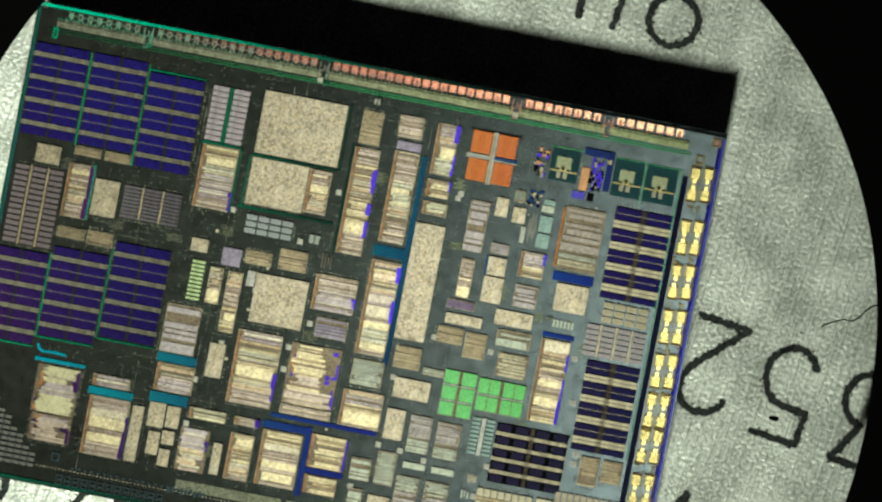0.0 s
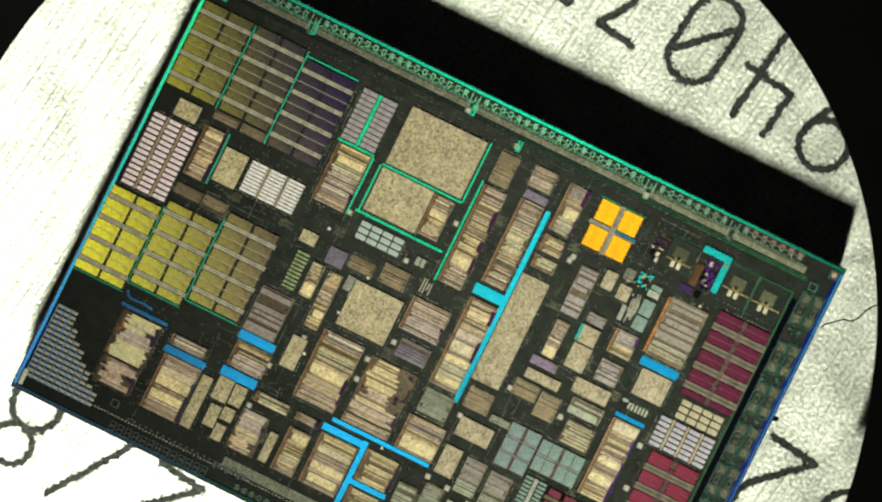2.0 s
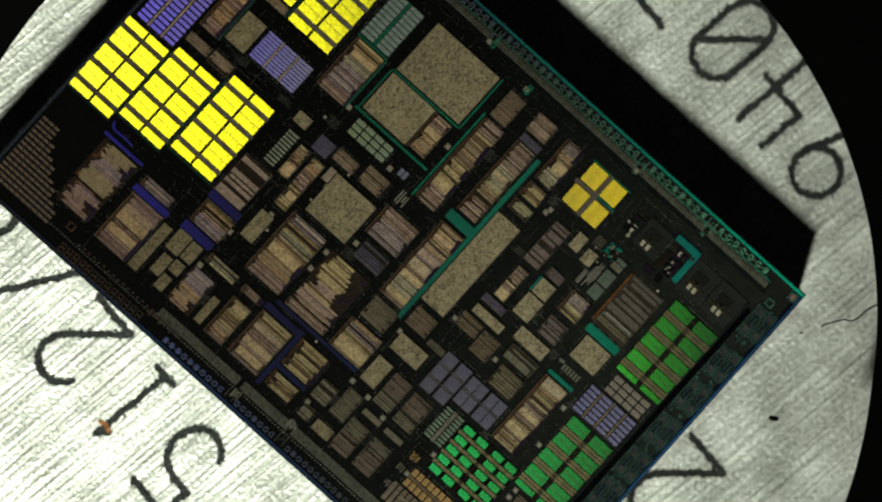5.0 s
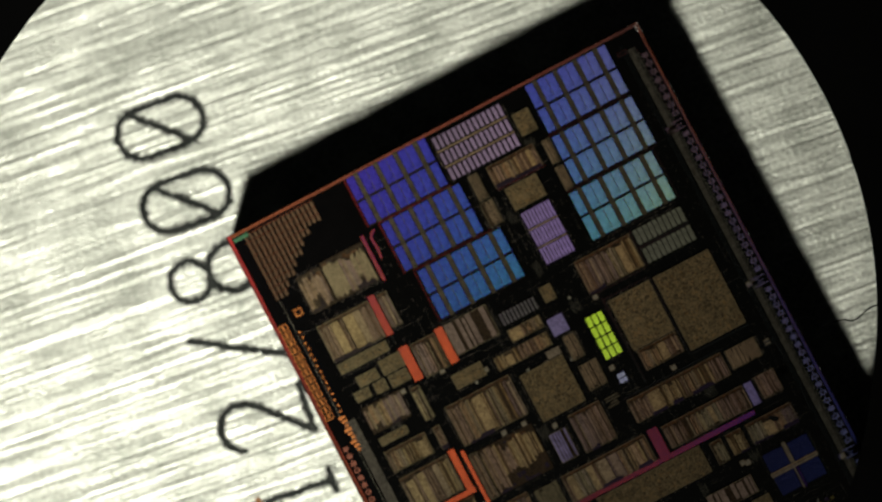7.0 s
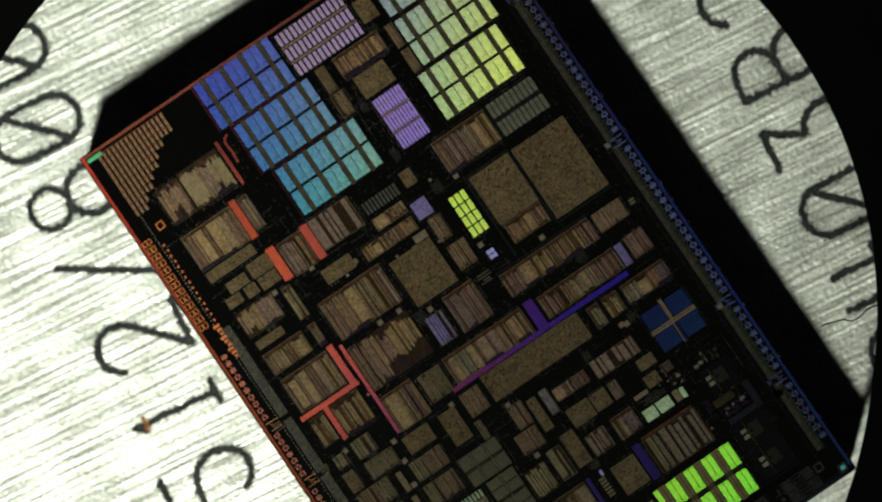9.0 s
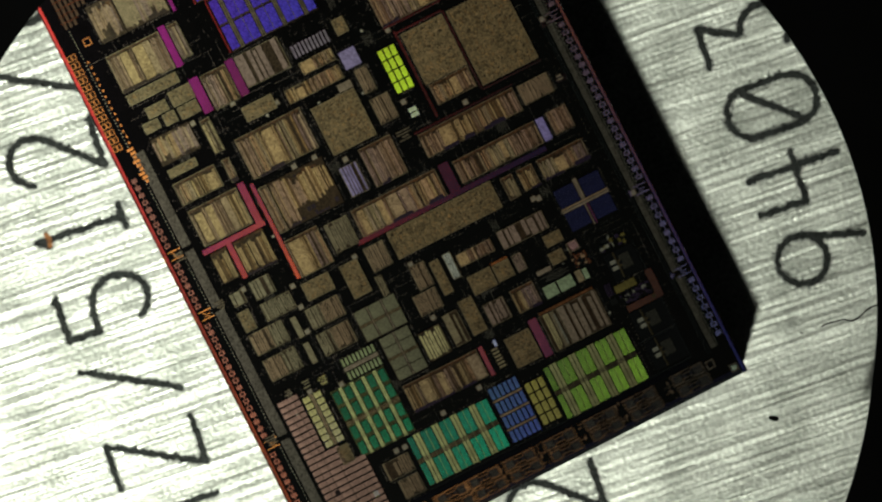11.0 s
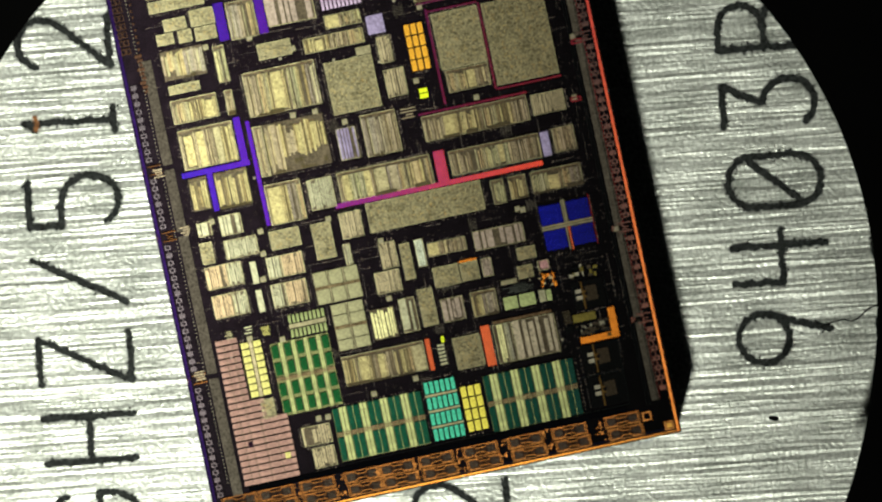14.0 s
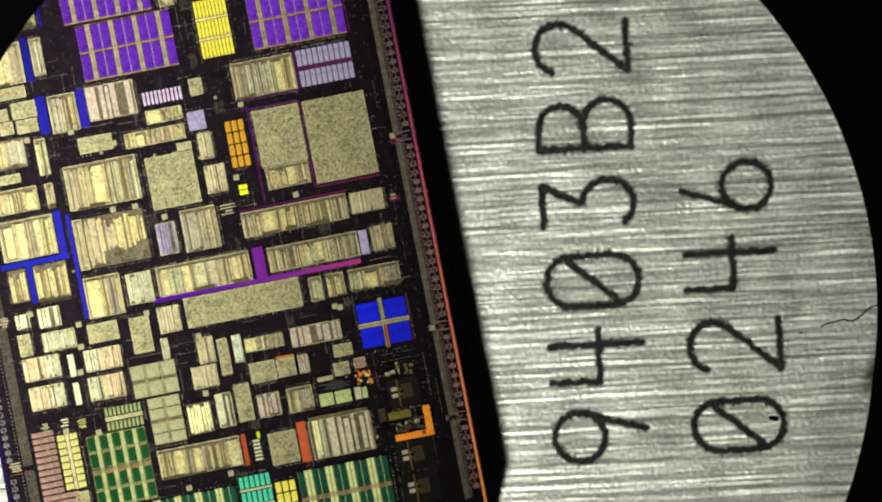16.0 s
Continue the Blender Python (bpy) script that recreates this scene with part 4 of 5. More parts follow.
def array(x0, y0, x1, y1, nx, ny, cell, line, gap=0.025, bar=0.0, bars_along="x", every=1, first_bar=None, spine=0.0, slot=0.0, thin=0.0, under=None):
    """A memory array: nx by ny raised cells; lighter bars between rows (along x) or columns (along y), and a spine across the middle."""
    bed = plain_block(x0, y0, x1, y1, under or FIELD, 0.008, "memory_bank")
    bed["label"] = "iridescent memory bank of small raised cells"
    cx, cy = (x0 + x1) / 2, (y0 + y1) / 2
    start = every if first_bar is None else first_bar
    bars_x = list(range(start, nx, every)) if bar and bars_along == "y" else []
    bars_y = list(range(start, ny, every)) if bar and bars_along == "x" else []
    w = (x1 - x0 - bar * len(bars_x) - spine) / nx
    h = (y1 - y0 - bar * len(bars_y)) / ny
    first = None
    for i in range(nx):
        px = x0 + w * (i + 0.5) + bar * sum(1 for k in bars_x if k <= i) + (spine if i >= nx / 2 else 0) - cx
        for j in range(ny):
            py = y0 + h * (j + 0.5) + bar * sum(1 for k in bars_y if k <= j) - cy
            if first is None:
                bm = bmesh.new()
                sx = (slot or gap) / 2
                box(bm, -w / 2 + sx, -h / 2 + gap / 2, w / 2 - sx, h / 2 - gap / 2, 0.007, 0.022)
                first = part("memory_cell", bm, cell, bed)
                first.location = (px * MM, py * MM, 0)
            else:
                again(first, px, py)
    for k in bars_y:
        py = y0 + h * k + bar * sum(1 for q in bars_y if q <= k) - bar / 2
        put("bit_line", x0, py + bar * 0.05, x1, py + bar * 0.42, 0.007, 0.021, line, bed)
        put("bit_line", x0, py - bar * 0.42, x1, py - bar * 0.05, 0.007, 0.021, line, bed)
    for k in range(1, ny if thin else 0):
        if k not in bars_y:
            py = y0 + h * k + bar * sum(1 for q in bars_y if q <= k)
            put("bit_line", x0, py - thin / 2, x1, py + thin / 2, 0.007, 0.021, line, bed)
    for k in bars_x:
        px = x0 + w * k + bar * sum(1 for q in bars_x if q <= k) - bar / 2
        put("bit_line", px - bar * 0.42, y0, px + bar * 0.42, y1, 0.007, 0.021, line, bed)
    if spine:
        for a in (-0.45, -0.1, 0.25):
            put("spine", cx + spine * a, y0, cx + spine * (a + 0.2), y1, 0.007, 0.023, SPINE, bed)
    return bed


def channel(x0, y0, x1, y1, material, top=0.012):
    put("bus_channel", x0, y0, x1, y1, -0.002, top, material)

# left: two cache arrays and what lies between them
array(0.10, -2.66, 1.22, -0.82, 2, 8, CACHE, CACHE_LINE, 0.014, 0.1, "x", 2, 1, 0.0, 0.06, 0.012, CACHE_BED)
array(1.28, -2.66, 2.40, -0.82, 2, 8, CACHE, CACHE_LINE, 0.014, 0.1, "x", 2, 1, 0.0, 0.06, 0.012, CACHE_BED)
array(2.46, -2.88, 3.58, -0.98, 2, 8, CACHE, CACHE_LINE, 0.014, 0.1, "x", 2, 1, 0.0, 0.06, 0.012, CACHE_BED)
array(0.07, -6.77, 1.18, -4.95, 2, 8, CACHE, CACHE_LINE, 0.014, 0.1, "x", 2, 1, 0.0, 0.06, 0.012, CACHE_BED)
array(1.22, -6.55, 2.36, -4.75, 2, 8, CACHE, CACHE_LINE, 0.014, 0.1, "x", 2, 1, 0.0, 0.06, 0.012, CACHE_BED)
array(2.42, -6.35, 3.56, -4.43, 2, 8, CACHE, CACHE_LINE, 0.014, 0.1, "x", 2, 1, 0.0, 0.06, 0.012, CACHE_BED)
array(0.17, -4.85, 1.16, -3.26, 3, 14, ROSE, TAN, 0.036, 0.05, "y", 1)
array(2.38, -3.94, 3.56, -3.28, 3, 9, PURPLE, TAN, 0.016, 0.04, "y", 1)
array(3.74, -2.10, 4.50, -0.99, 2, 10, HATCH, GUARD, 0.02, 0.08, "y", 1)
cells(0.52, -3.17, 1.01, -2.80)
ridged(1.22, -4.13, 1.71, -3.05)
cells(1.79, -4.00, 2.29, -3.27)
ridged(1.27, -2.88, 1.81, -2.70, TAN, 0.03)
ridged(1.88, -2.89, 2.40, -2.70, TAN, 0.03)
ridged(1.22, -4.55, 1.79, -4.33, TAN, 0.03)
ridged(1.83, -4.59, 2.36, -4.30, TAN, 0.03)
# upper middle
ridged(3.76, -3.44, 4.49, -2.18)
cells(4.78, -2.16, 6.46, -0.90)
cells(4.78, -3.19, 5.93, -2.25)
ridged(5.95, -3.14, 6.40, -2.27)
array(4.87, -3.78, 5.84, -3.38, 4, 3, AMBER, GREY, 0.03)
array(6.18, -3.74, 6.40, -3.55, 2, 1, LIME, GREY, 0.02)
ridged(5.01, -4.36, 5.54, -4.09, TAN, 0.03)
ridged(5.68, -4.35, 6.24, -3.94, TAN, 0.03)
plain_block(4.55, -4.48, 4.93, -4.13, VIOLET)
array(3.97, -5.30, 4.28, -4.48, 1, 10, MIXED, GREY, 0.03, 0.0, "x", 1, None, 0.0, 0.05)
ridged(4.37, -5.29, 4.64, -4.56)
ridged(4.74, -5.80, 5.04, -4.58)
cells(3.90, -4.32, 4.24, -4.06)
cells(5.30, -5.49, 6.36, -4.51)
plain_block(5.12, -4.80, 5.28, -4.50, GREY)
ridged(6.47, -5.00, 7.32, -4.29)
ridged(6.64, -5.53, 7.28, -5.14, VIOLET, 0.08)
ridged(6.78, -1.58, 7.20, -0.91, TAN, 0.03)
ridged(7.52, -1.30, 8.01, -0.86, STRIPS_DUSK, 0.03)
ridged(8.29, -1.90, 8.73, -0.88)
ridged(6.75, -3.80, 7.26, -1.66)
ridged(7.54, -3.42, 8.04, -1.58)
plain_block(7.55, -1.55, 8.04, -1.38, VIOLET)
ridged(7.50, -5.70, 8.10, -3.80)
ridged(7.52, -6.32, 8.14, -5.81, PALE)
ridged(8.29, -2.36, 8.75, -2.01)
ridged(8.29, -2.72, 8.78, -2.46)
cells(8.22, -5.26, 8.82, -2.91)
array(8.95, -1.88, 9.97, -1.44, 2, 9, SQUARE, GREY, 0.007, 0.0, "x", 1, None, 0.0, 0.12)
array(8.95, -1.32, 9.97, -0.88, 2, 9, SQUARE, GREY, 0.007, 0.0, "x", 1, None, 0.0, 0.12)
channel(9.415, -1.90, 9.445, -0.86, TAN, 0.02)
channel(9.46, -1.90, 9.505, -0.86, GREY, 0.02)
channel(8.95, -1.39, 9.41, -1.345, GREY, 0.018)
channel(9.51, -1.375, 9.97, -1.345, LINK, 0.018)
channel(8.95, -1.425, 9.97, -1.40, GREY, 0.016)
channel(8.95, -0.86, 9.97, -0.845, GUARD, 0.014)
# middle and lower left
jagged(1.37, -8.05, 2.24, -7.10, 3)
jagged(1.42, -8.62, 2.24, -8.07, 8, STRIPS_DUSK, 0.026)
ridged(2.50, -8.70, 3.32, -7.52)
ridged(2.49, -7.32, 3.24, -7.09)
cells(3.38, -8.69, 3.61, -7.57)
cells(3.78, -8.47, 4.02, -8.01)
cells(3.70, -7.92, 4.03, -7.43)
cells(4.05, -8.66, 4.27, -8.32)
cells(4.05, -8.22, 4.30, -7.95)
cells(4.06, -7.88, 4.33, -7.45)
ridged(3.70, -7.18, 4.46, -6.62)
ridged(3.67, -6.40, 4.36, -5.43, LILAC, 0.12)
cells(4.65, -6.73, 4.97, -6.05)
ridged(4.50, -7.60, 5.24, -7.38)
jagged(4.40, -8.66, 4.99, -7.80, 11, STRIPS, 0.03)
cells(5.10, -8.63, 5.28, -8.00)
ridged(5.40, -8.66, 5.88, -7.73)
ridged(5.41, -7.56, 5.91, -7.40)
ridged(5.16, -7.14, 6.06, -5.67)
ridged(6.02, -8.64, 6.82, -7.54)
jagged(6.25, -6.95, 7.27, -5.72, 5, STRIPS_CREAM, 0.034)
ridged(6.25, -7.16, 7.27, -6.97, STRIPS_DUSK)
ridged(7.00, -8.63, 7.66, -8.27, None, 0.045, 0.1, 1, 0.8)
ridged(6.99, -8.11, 7.72, -7.44, None, 0.045, 0.1, 1, 0.8)
ridged(7.44, -7.17, 8.26, -6.44)
ridged(8.30, -5.83, 8.83, -5.39, TAN)
cells(8.37, -7.27, 8.75, -6.66)
cells(8.40, -6.42, 9.13, -6.02)
ridged(8.92, -5.87, 9.35, -5.73, PALE)
ridged(7.91, -8.65, 8.19, -8.37, PALE, 0.09)
ridged(7.86, -8.19, 8.26, -7.75, PALE, 0.08)
cells(8.31, -8.68, 8.75, -8.43)
ridged(8.36, -8.19, 8.74, -7.53, PALE)
ridged(8.81, -8.68, 9.27, -8.24, ORANGE, 0.04)
ridged(8.81, -8.23, 9.27, -7.94, PALE, 0.04)
ridged(8.87, -7.44, 9.31, -7.15, PALE, 0.04)
ridged(8.87, -7.14, 9.31, -6.70, ORANGE, 0.04)
ridged(9.40, -8.66, 9.87, -8.24, ORANGE, 0.04)
ridged(9.40, -8.23, 9.87, -7.95, PALE, 0.04)
ridged(9.42, -7.46, 9.90, -7.18, PALE, 0.04)
ridged(9.42, -7.17, 9.90, -6.74, ORANGE, 0.04)
plain_block(8.88, -7.77, 9.33, -7.65, PALE)
plain_block(9.46, -7.77, 9.91, -7.65, PALE)
array(10.07, -7.26, 10.55, -6.50, 2, 9, MINT, GREY, 0.03, 0.1, "y", 1)
array(9.36, -6.59, 10.02, -5.67, 2, 3, MEADOW, GREY, 0.022, 0.035, "x", 1, None, 0.05, 0.02, 0.0, BED)
array(10.06, -6.37, 11.01, -5.71, 4, 2, MEADOW, GREY, 0.022, 0.035, "x", 1, None, 0.05, 0.02, 0.0, BED)
# right middle
ridged(9.22, -3.28, 9.61, -2.26, LILAC, 0.12)
cells(9.72, -2.49, 9.97, -2.11)
ridged(11.13, -3.28, 11.92, -3.06, YELLOW, 0.045)
ridged(11.13, -3.05, 11.92, -2.90, PALE, 0.03)
ridged(11.13, -2.89, 11.92, -2.02, DRAB, 0.12)
for k in range(9):
    put("via_ring", 11.22 + 0.075 * k, -3.0, 11.265 + 0.075 * k, -2.955, 0.018, 0.028, GLINT)
put("end_strip", 11.06, -3.25, 11.115, -2.05, -0.002, 0.018, RUST)
cells(11.22, -4.12, 11.87, -3.56)
ridged(9.26, -4.22, 9.53, -3.44)
ridged(9.78, -3.23, 10.15, -3.02, LILAC, 0.03)
cells(9.78, -3.67, 10.15, -3.30)
cells(9.76, -4.22, 10.17, -3.70)
ridged(10.40, -3.58, 10.90, -3.07)
ridged(10.41, -4.19, 10.88, -3.74, LILAC, 0.08)
ridged(9.13, -4.46, 9.69, -4.28, PLUM, 0.05)
cells(9.15, -4.77, 9.89, -4.56)
ridged(9.05, -5.17, 9.58, -4.84, TAN, 0.03)
ridged(9.62, -5.38, 10.06, -4.87, TAN, 0.03)
cells(10.12, -4.61, 10.88, -4.30)
ridged(10.23, -5.02, 10.92, -4.69, PALE, 0.09)
ridged(10.33, -5.62, 10.95, -5.13, YELLOW, 0.07, 0.1)
plain_block(10.64, -2.95, 10.89, -2.67, MINT)
plain_block(10.64, -2.63, 10.89, -2.31, MINT)
plain_block(10.64, -2.23, 10.88, -2.10, PALE)
plain_block(10.66, -2.08, 10.88, -1.98, MINT)
cells(10.08, -2.55, 10.34, -2.24)
plain_block(10.30, -2.92, 10.39, -2.6, GREY)
ridged(10.06, -2.13, 10.26, -1.90, ROSY, 0.05)
stalks(10.42, -2.94, 10.6, -2.22, 6, NEEDLE, 2)
weave = random.Random(31)
for tone, count in ((ELL, 14), (TAN, 10), (DUST, 8)):
    bm = bmesh.new()
    for k in range(count):
        x, y, a, b = weave.uniform(10.32, 10.58), weave.uniform(-2.15, -1.85), weave.uniform(0.008, 0.05), weave.uniform(0.008, 0.03)
        box(bm, x - OX - a, y + OY - b, x - OX + a, y + OY + b, -0.001, 0.014 + 0.008 * weave.random())
    tagged(part("tangle_pattern", bm, tone, die), kind="stuff")
# white teeth beside the long register block
for k in range(6):
    put("comb_tooth", 11.28 + 0.075 * k, -4.44, 11.325 + 0.075 * k, -4.3, -0.002, 0.018, PALE)
put("comb_pad", 11.13, -4.33, 11.26, -4.27, -0.002, 0.018, LIME)
put("end_strip", 9.73, -3.3, 9.77, -3.66, -0.002, 0.018, ELL)
stalks(6.5, -4.2, 6.74, -3.86, 4, CACHE_LINE, 4)
ridged(11.13, -6.37, 11.72, -4.70)
cells(11.63, -8.13, 12.02, -7.87)
ridged(12.35, -7.45, 12.74, -6.87, TAN, 0.06)
ridged(12.80, -7.32, 13.21, -6.87, TAN, 0.06)
# right: tag and buffer arrays
array(12.09, -3.68, 13.24, -1.84, 2, 9, L2, L2_LINE, 0.016, 0.17, "x", 2, 1, 0.09, 0.03, 0.008, TAG_BED)
array(12.20, -4.18, 13.14, -3.75, 4, 3, GOLD_DEEP, L2_LINE, 0.03)
array(11.96, -4.88, 13.18, -4.23, 4, 6, TEAL, TAN, 0.03, 0.05, "y", 1)
array(12.10, -6.77, 13.18, -4.96, 2, 9, BUFFER, L2_LINE, 0.016, 0.16, "x", 2, 1, 0.09, 0.03, 0.008, TAG_BED)
array(10.58, -7.72, 12.04, -6.52, 4, 5, GREEN, L2_LINE, 0.04, 0.08, "x", 1, None, 0.08, 0.09, 0.0, TAG_BED)
array(10.43, -8.30, 11.56, -7.87, 8, 2, GOLD, TAN, 0.024, 0.07, "x", 1)
# bus channels
channel(8.10, -5.85, 8.20, -1.60, BUS)
channel(7.48, -3.72, 8.10, -3.50, BUS)
channel(6.86, -8.73, 6.97, -7.34, TRUNK)
channel(5.98, -7.50, 6.86, -7.36, TRUNK)
channel(6.10, -7.27, 8.24, -7.19, TRUNK)
channel(6.97, -8.24, 7.74, -8.13, TRUNK)
channel(11.10, -3.52, 11.92, -3.34, LINK)
channel(1.28, -7.05, 2.30, -6.98, TRUNK)
channel(2.44, -7.50, 3.34, -7.35, TRUNK)
channel(3.66, -7.42, 4.43, -7.22, TRUNK)
channel(3.66, -6.60, 4.45, -6.42, TRUNK)
channel(11.12, -4.66, 11.76, -4.57, LINK)
bm = bmesh.new()
ribbon(bm, [(1.29 - OX, -6.74 + OY), (1.33 - OX, -6.82 + OY), (1.42 - OX, -6.86 + OY), (1.66 - OX, -6.84 + OY), (1.86 - OX, -6.86 + OY)], 0.05, -0.001, 0.013)
part("bus_lead", bm, TRUNK, die)
# comb of pink bars in the lower right corner
for k in range(23):
    x = 10.30 + 0.13 * k
    put("comb_bar", x, -8.78, x + 0.098, (-8.34 if x < 11.5 else -8.06 if x < 11.9 else -7.66), -0.002, 0.02, PINK)
for y in (-8.62, -8.46, -8.2, -7.95):
    put("comb_wire", 10.4 if y < -8.4 else 11.95 if y < -8.1 else 12.45, y, 13.2, y + 0.012, 0.018, 0.0225, BED)
# pad grid in the lower left corner
for i in range(10):
    for j in range(15):
        if i * 1.5 + j < 16 or i < 3 or (j < 3 and i < 9):
            x, y = 0.17 + 0.15 * i, -9.16 + 0.108 * j
            put("grid_pad", x, y, x + 0.12, y + 0.06, -0.002, 0.015, GRIDS)
for i in range(10):
    put("grid_wire", 0.152 + 0.15 * i, -9.18, 0.162 + 0.15 * i, -9.18 + (1.6 if i < 3 else max(0.35, 1.7 - 0.15 * i * 1.1)), -0.001, 0.01, SEAL_V)

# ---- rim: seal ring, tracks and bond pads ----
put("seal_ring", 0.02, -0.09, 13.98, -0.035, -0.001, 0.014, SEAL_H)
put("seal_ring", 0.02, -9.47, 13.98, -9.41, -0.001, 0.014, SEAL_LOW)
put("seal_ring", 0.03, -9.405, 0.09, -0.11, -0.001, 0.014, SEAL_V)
# added strip that carries the seal's navy sheen at some chip turns only
put("seal_bed", 13.86, -9.38, 13.93, -0.14, -0.001, 0.01, NAVY)
put("guard_band", 13.27, -8.72, 13.385, -1.0, -0.001, 0.008, NAVY_DIM)
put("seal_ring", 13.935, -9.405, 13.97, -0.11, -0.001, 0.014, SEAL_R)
BREAKS = (2.27, 5.84, 9.75, 11.61)
LOW_BREAKS = (4.45, 6.68, 8.04, 10.96)


def stretches(x0, x1, breaks, gap):
    """The runs between x0 and x1 that the breaks leave."""
    ends = [x0] + [b + s * gap for b in breaks for s in (-1, 1)] + [x1]
    return list(zip(ends[::2], ends[1::2]))


for a, b in stretches(0.45, 13.27, BREAKS, 0.05):
    put("edge_track", a, -0.46, b, -0.345, -0.001, 0.012, TRACK)
    put("edge_track", a, -0.325, b, -0.305, -0.001, 0.012, TRACK)
    put("edge_track", a, -0.29, b, -0.278, -0.001, 0.012, GUARD)
for a, b in stretches(4.5, 13.4, LOW_BREAKS[1:], 0.05):
    put("edge_track", a, -9.06, b, -8.86, -0.001, 0.008, TRACK)


def ring_pad(x, y, w, h, material, line=0.03):
    bm = bmesh.new()
    for x0, y0, x1, y1 in ((-w, -h, w, -h + line), (-w, h - line, w, h), (-w, -h + line, -w + line, h - line), (w - line, -h + line, w, h - line)):
        box(bm, x0, y0, x1, y1, -0.001, 0.016)
    ob = part("bond_pad", bm, material, die)
    ob.location = ((x - OX) * MM, (y + OY) * MM, 0)
    return ob


def pad_chain(y, h, x0, x1, breaks, pitch):
    """Small ring pads in a chain of thin links, in runs between the breaks; some pads are filled."""
    rnd = random.Random(int(-y * 50))
    ring, plug, link = None, None, None
    for a, b in stretches(x0, x1, breaks, 0.14):
        count = int((b - a) / pitch)
        for k in range(count):
            x = a + (b - a) * (k + 0.5) / count
            if ring is None:
                ring = ring_pad(x, y, 0.042, h, PADS, 0.019)
                bm = bmesh.new()
                box(bm, -0.048, -0.008, 0.048, 0.008, -0.001, 0.012)
                link = part("pad_link", bm, PADS, die)
                link.location = ((x + pitch / 2 - OX) * MM, (y + OY) * MM, 0)
                bm = bmesh.new()
                box(bm, -0.02, -h * 0.45, 0.02, h * 0.45, -0.001, 0.014)
                plug = part("pad_plug", bm, PADS, die)
                plug.location = ((x - OX) * MM, (y + OY) * MM, 0)
            else:
                again(ring, x - OX, y + OY)
                if k < count - 1:
                    again(link, x + (b - a) / count / 2 - OX, y + OY)
                if rnd.random() < 0.3:
                    again(plug, x - OX, y + OY)


bm = bmesh.new()
box(bm, -0.062, -0.07, 0.062, 0.07, -0.001, 0.007)
plate_under, spots = part("pad_plate", bm, PEACH, die), []
for a, b in stretches(0.6, 13.15, BREAKS, 0.14):
    count = int((b - a) / 0.178)
    spots += [a + (b - a) * (k + 0.5) / count for k in range(count)]
plate_under.location = ((spots[0] - OX) * MM, (-0.165 + OY) * MM, 0)
for x in spots[1:]:
    again(plate_under, x - OX, -0.165 + OY)
for y in (-0.52, -0.57):
    put("guard_wire", 0.3, y, 13.35, y + 0.018, -0.001, 0.01, FAR_WIRE)
bm = bmesh.new()
for k in range(190):
    x = 0.5 + 0.067 * k - OX
    box(bm, x, -0.44 + OY, x + 0.014, -0.36 + OY, 0.011, 0.0135)
tagged(part("track_notch_pattern", bm, BED, die), kind="stuff")
pad_chain(-0.19, 0.06, 0.6, 13.15, BREAKS, 0.178)
pad_chain(-9.31, 0.055, 4.9, 13.4, LOW_BREAKS[1:], 0.15)


def break_mark(x, low, high, material):
    """Where the pad row is broken: two uprights, a slanting wire and short dashes between them."""
    bm = bmesh.new()
    ribbon(bm, [(-0.085, low), (-0.085, high)], 0.018, -0.001, 0.016)
    ribbon(bm, [(0.085, low), (0.085, high)], 0.018, -0.001, 0.0165)
    mid = (low + high) / 2
    ribbon(bm, [(-0.05, mid - 0.06), (0.0, mid), (0.0, mid + 0.08)], 0.014, -0.001, 0.017)
    ribbon(bm, [(0.02, mid - 0.05), (0.06, mid + 0.06)], 0.012, -0.001, 0.0175)
    for k in range(3):
        box(bm, -0.06, low + 0.03 * k - 0.12, 0.05 - 0.02 * k, low + 0.03 * k - 0.108, -0.001, 0.012)
    ob = part("row_break_mark", bm, material, die)
    ob.location = ((x - OX) * MM, OY * MM, 0)


for x in BREAKS:
    break_mark(x, -0.4, -0.13, PADS)
for x in LOW_BREAKS[1:]:
    break_mark(x, -9.36, -9.1, IO)

# a ladder of square pads at the start of the lower row
first_rung = None
for k in range(13):
    for j in range(2):
        x, y = 2.2 + 0.17 * k, -9.36 + 0.1 * j
        if first_rung is None:
            first_rung = ring_pad(x, y, 0.06, 0.045, IO_WARM, 0.013)
        else:
            again(first_rung, x - OX, y + OY)
for k in range(16):
    x = 2.4 + 0.13 * k
    put("contact_dash", x, -9.07 + 0.012 * (k % 2), x + 0.05, -9.03 + 0.012 * (k % 2), -0.001, 0.012, IO_WARM)
for k in range(9):
    put("contact_dash", 4.35 + 0.09 * k, -9.16 + 0.03 * (k % 3), 4.41 + 0.09 * k, -9.04 + 0.02 * (k % 2), -0.001, 0.014, IO_WARM)
ring_pad(2.05, -8.88, 0.08, 0.08, IO_WARM, 0.02)


def io_cell():
    """One driver cell: a thin hourglass outline, as one bent wire."""
    side = [(0.09, -0.32), (0.09, -0.12), (0.045, -0.09), (0.045, 0.09), (0.09, 0.12), (0.09, 0.32)]
    outline = side + [(-x, -y) for x, y in side]
    bm = bmesh.new()
    ribbon(bm, outline + outline[:1], 0.012, -0.001, 0.016)
    return part("driver_cell", bm, IO, die)


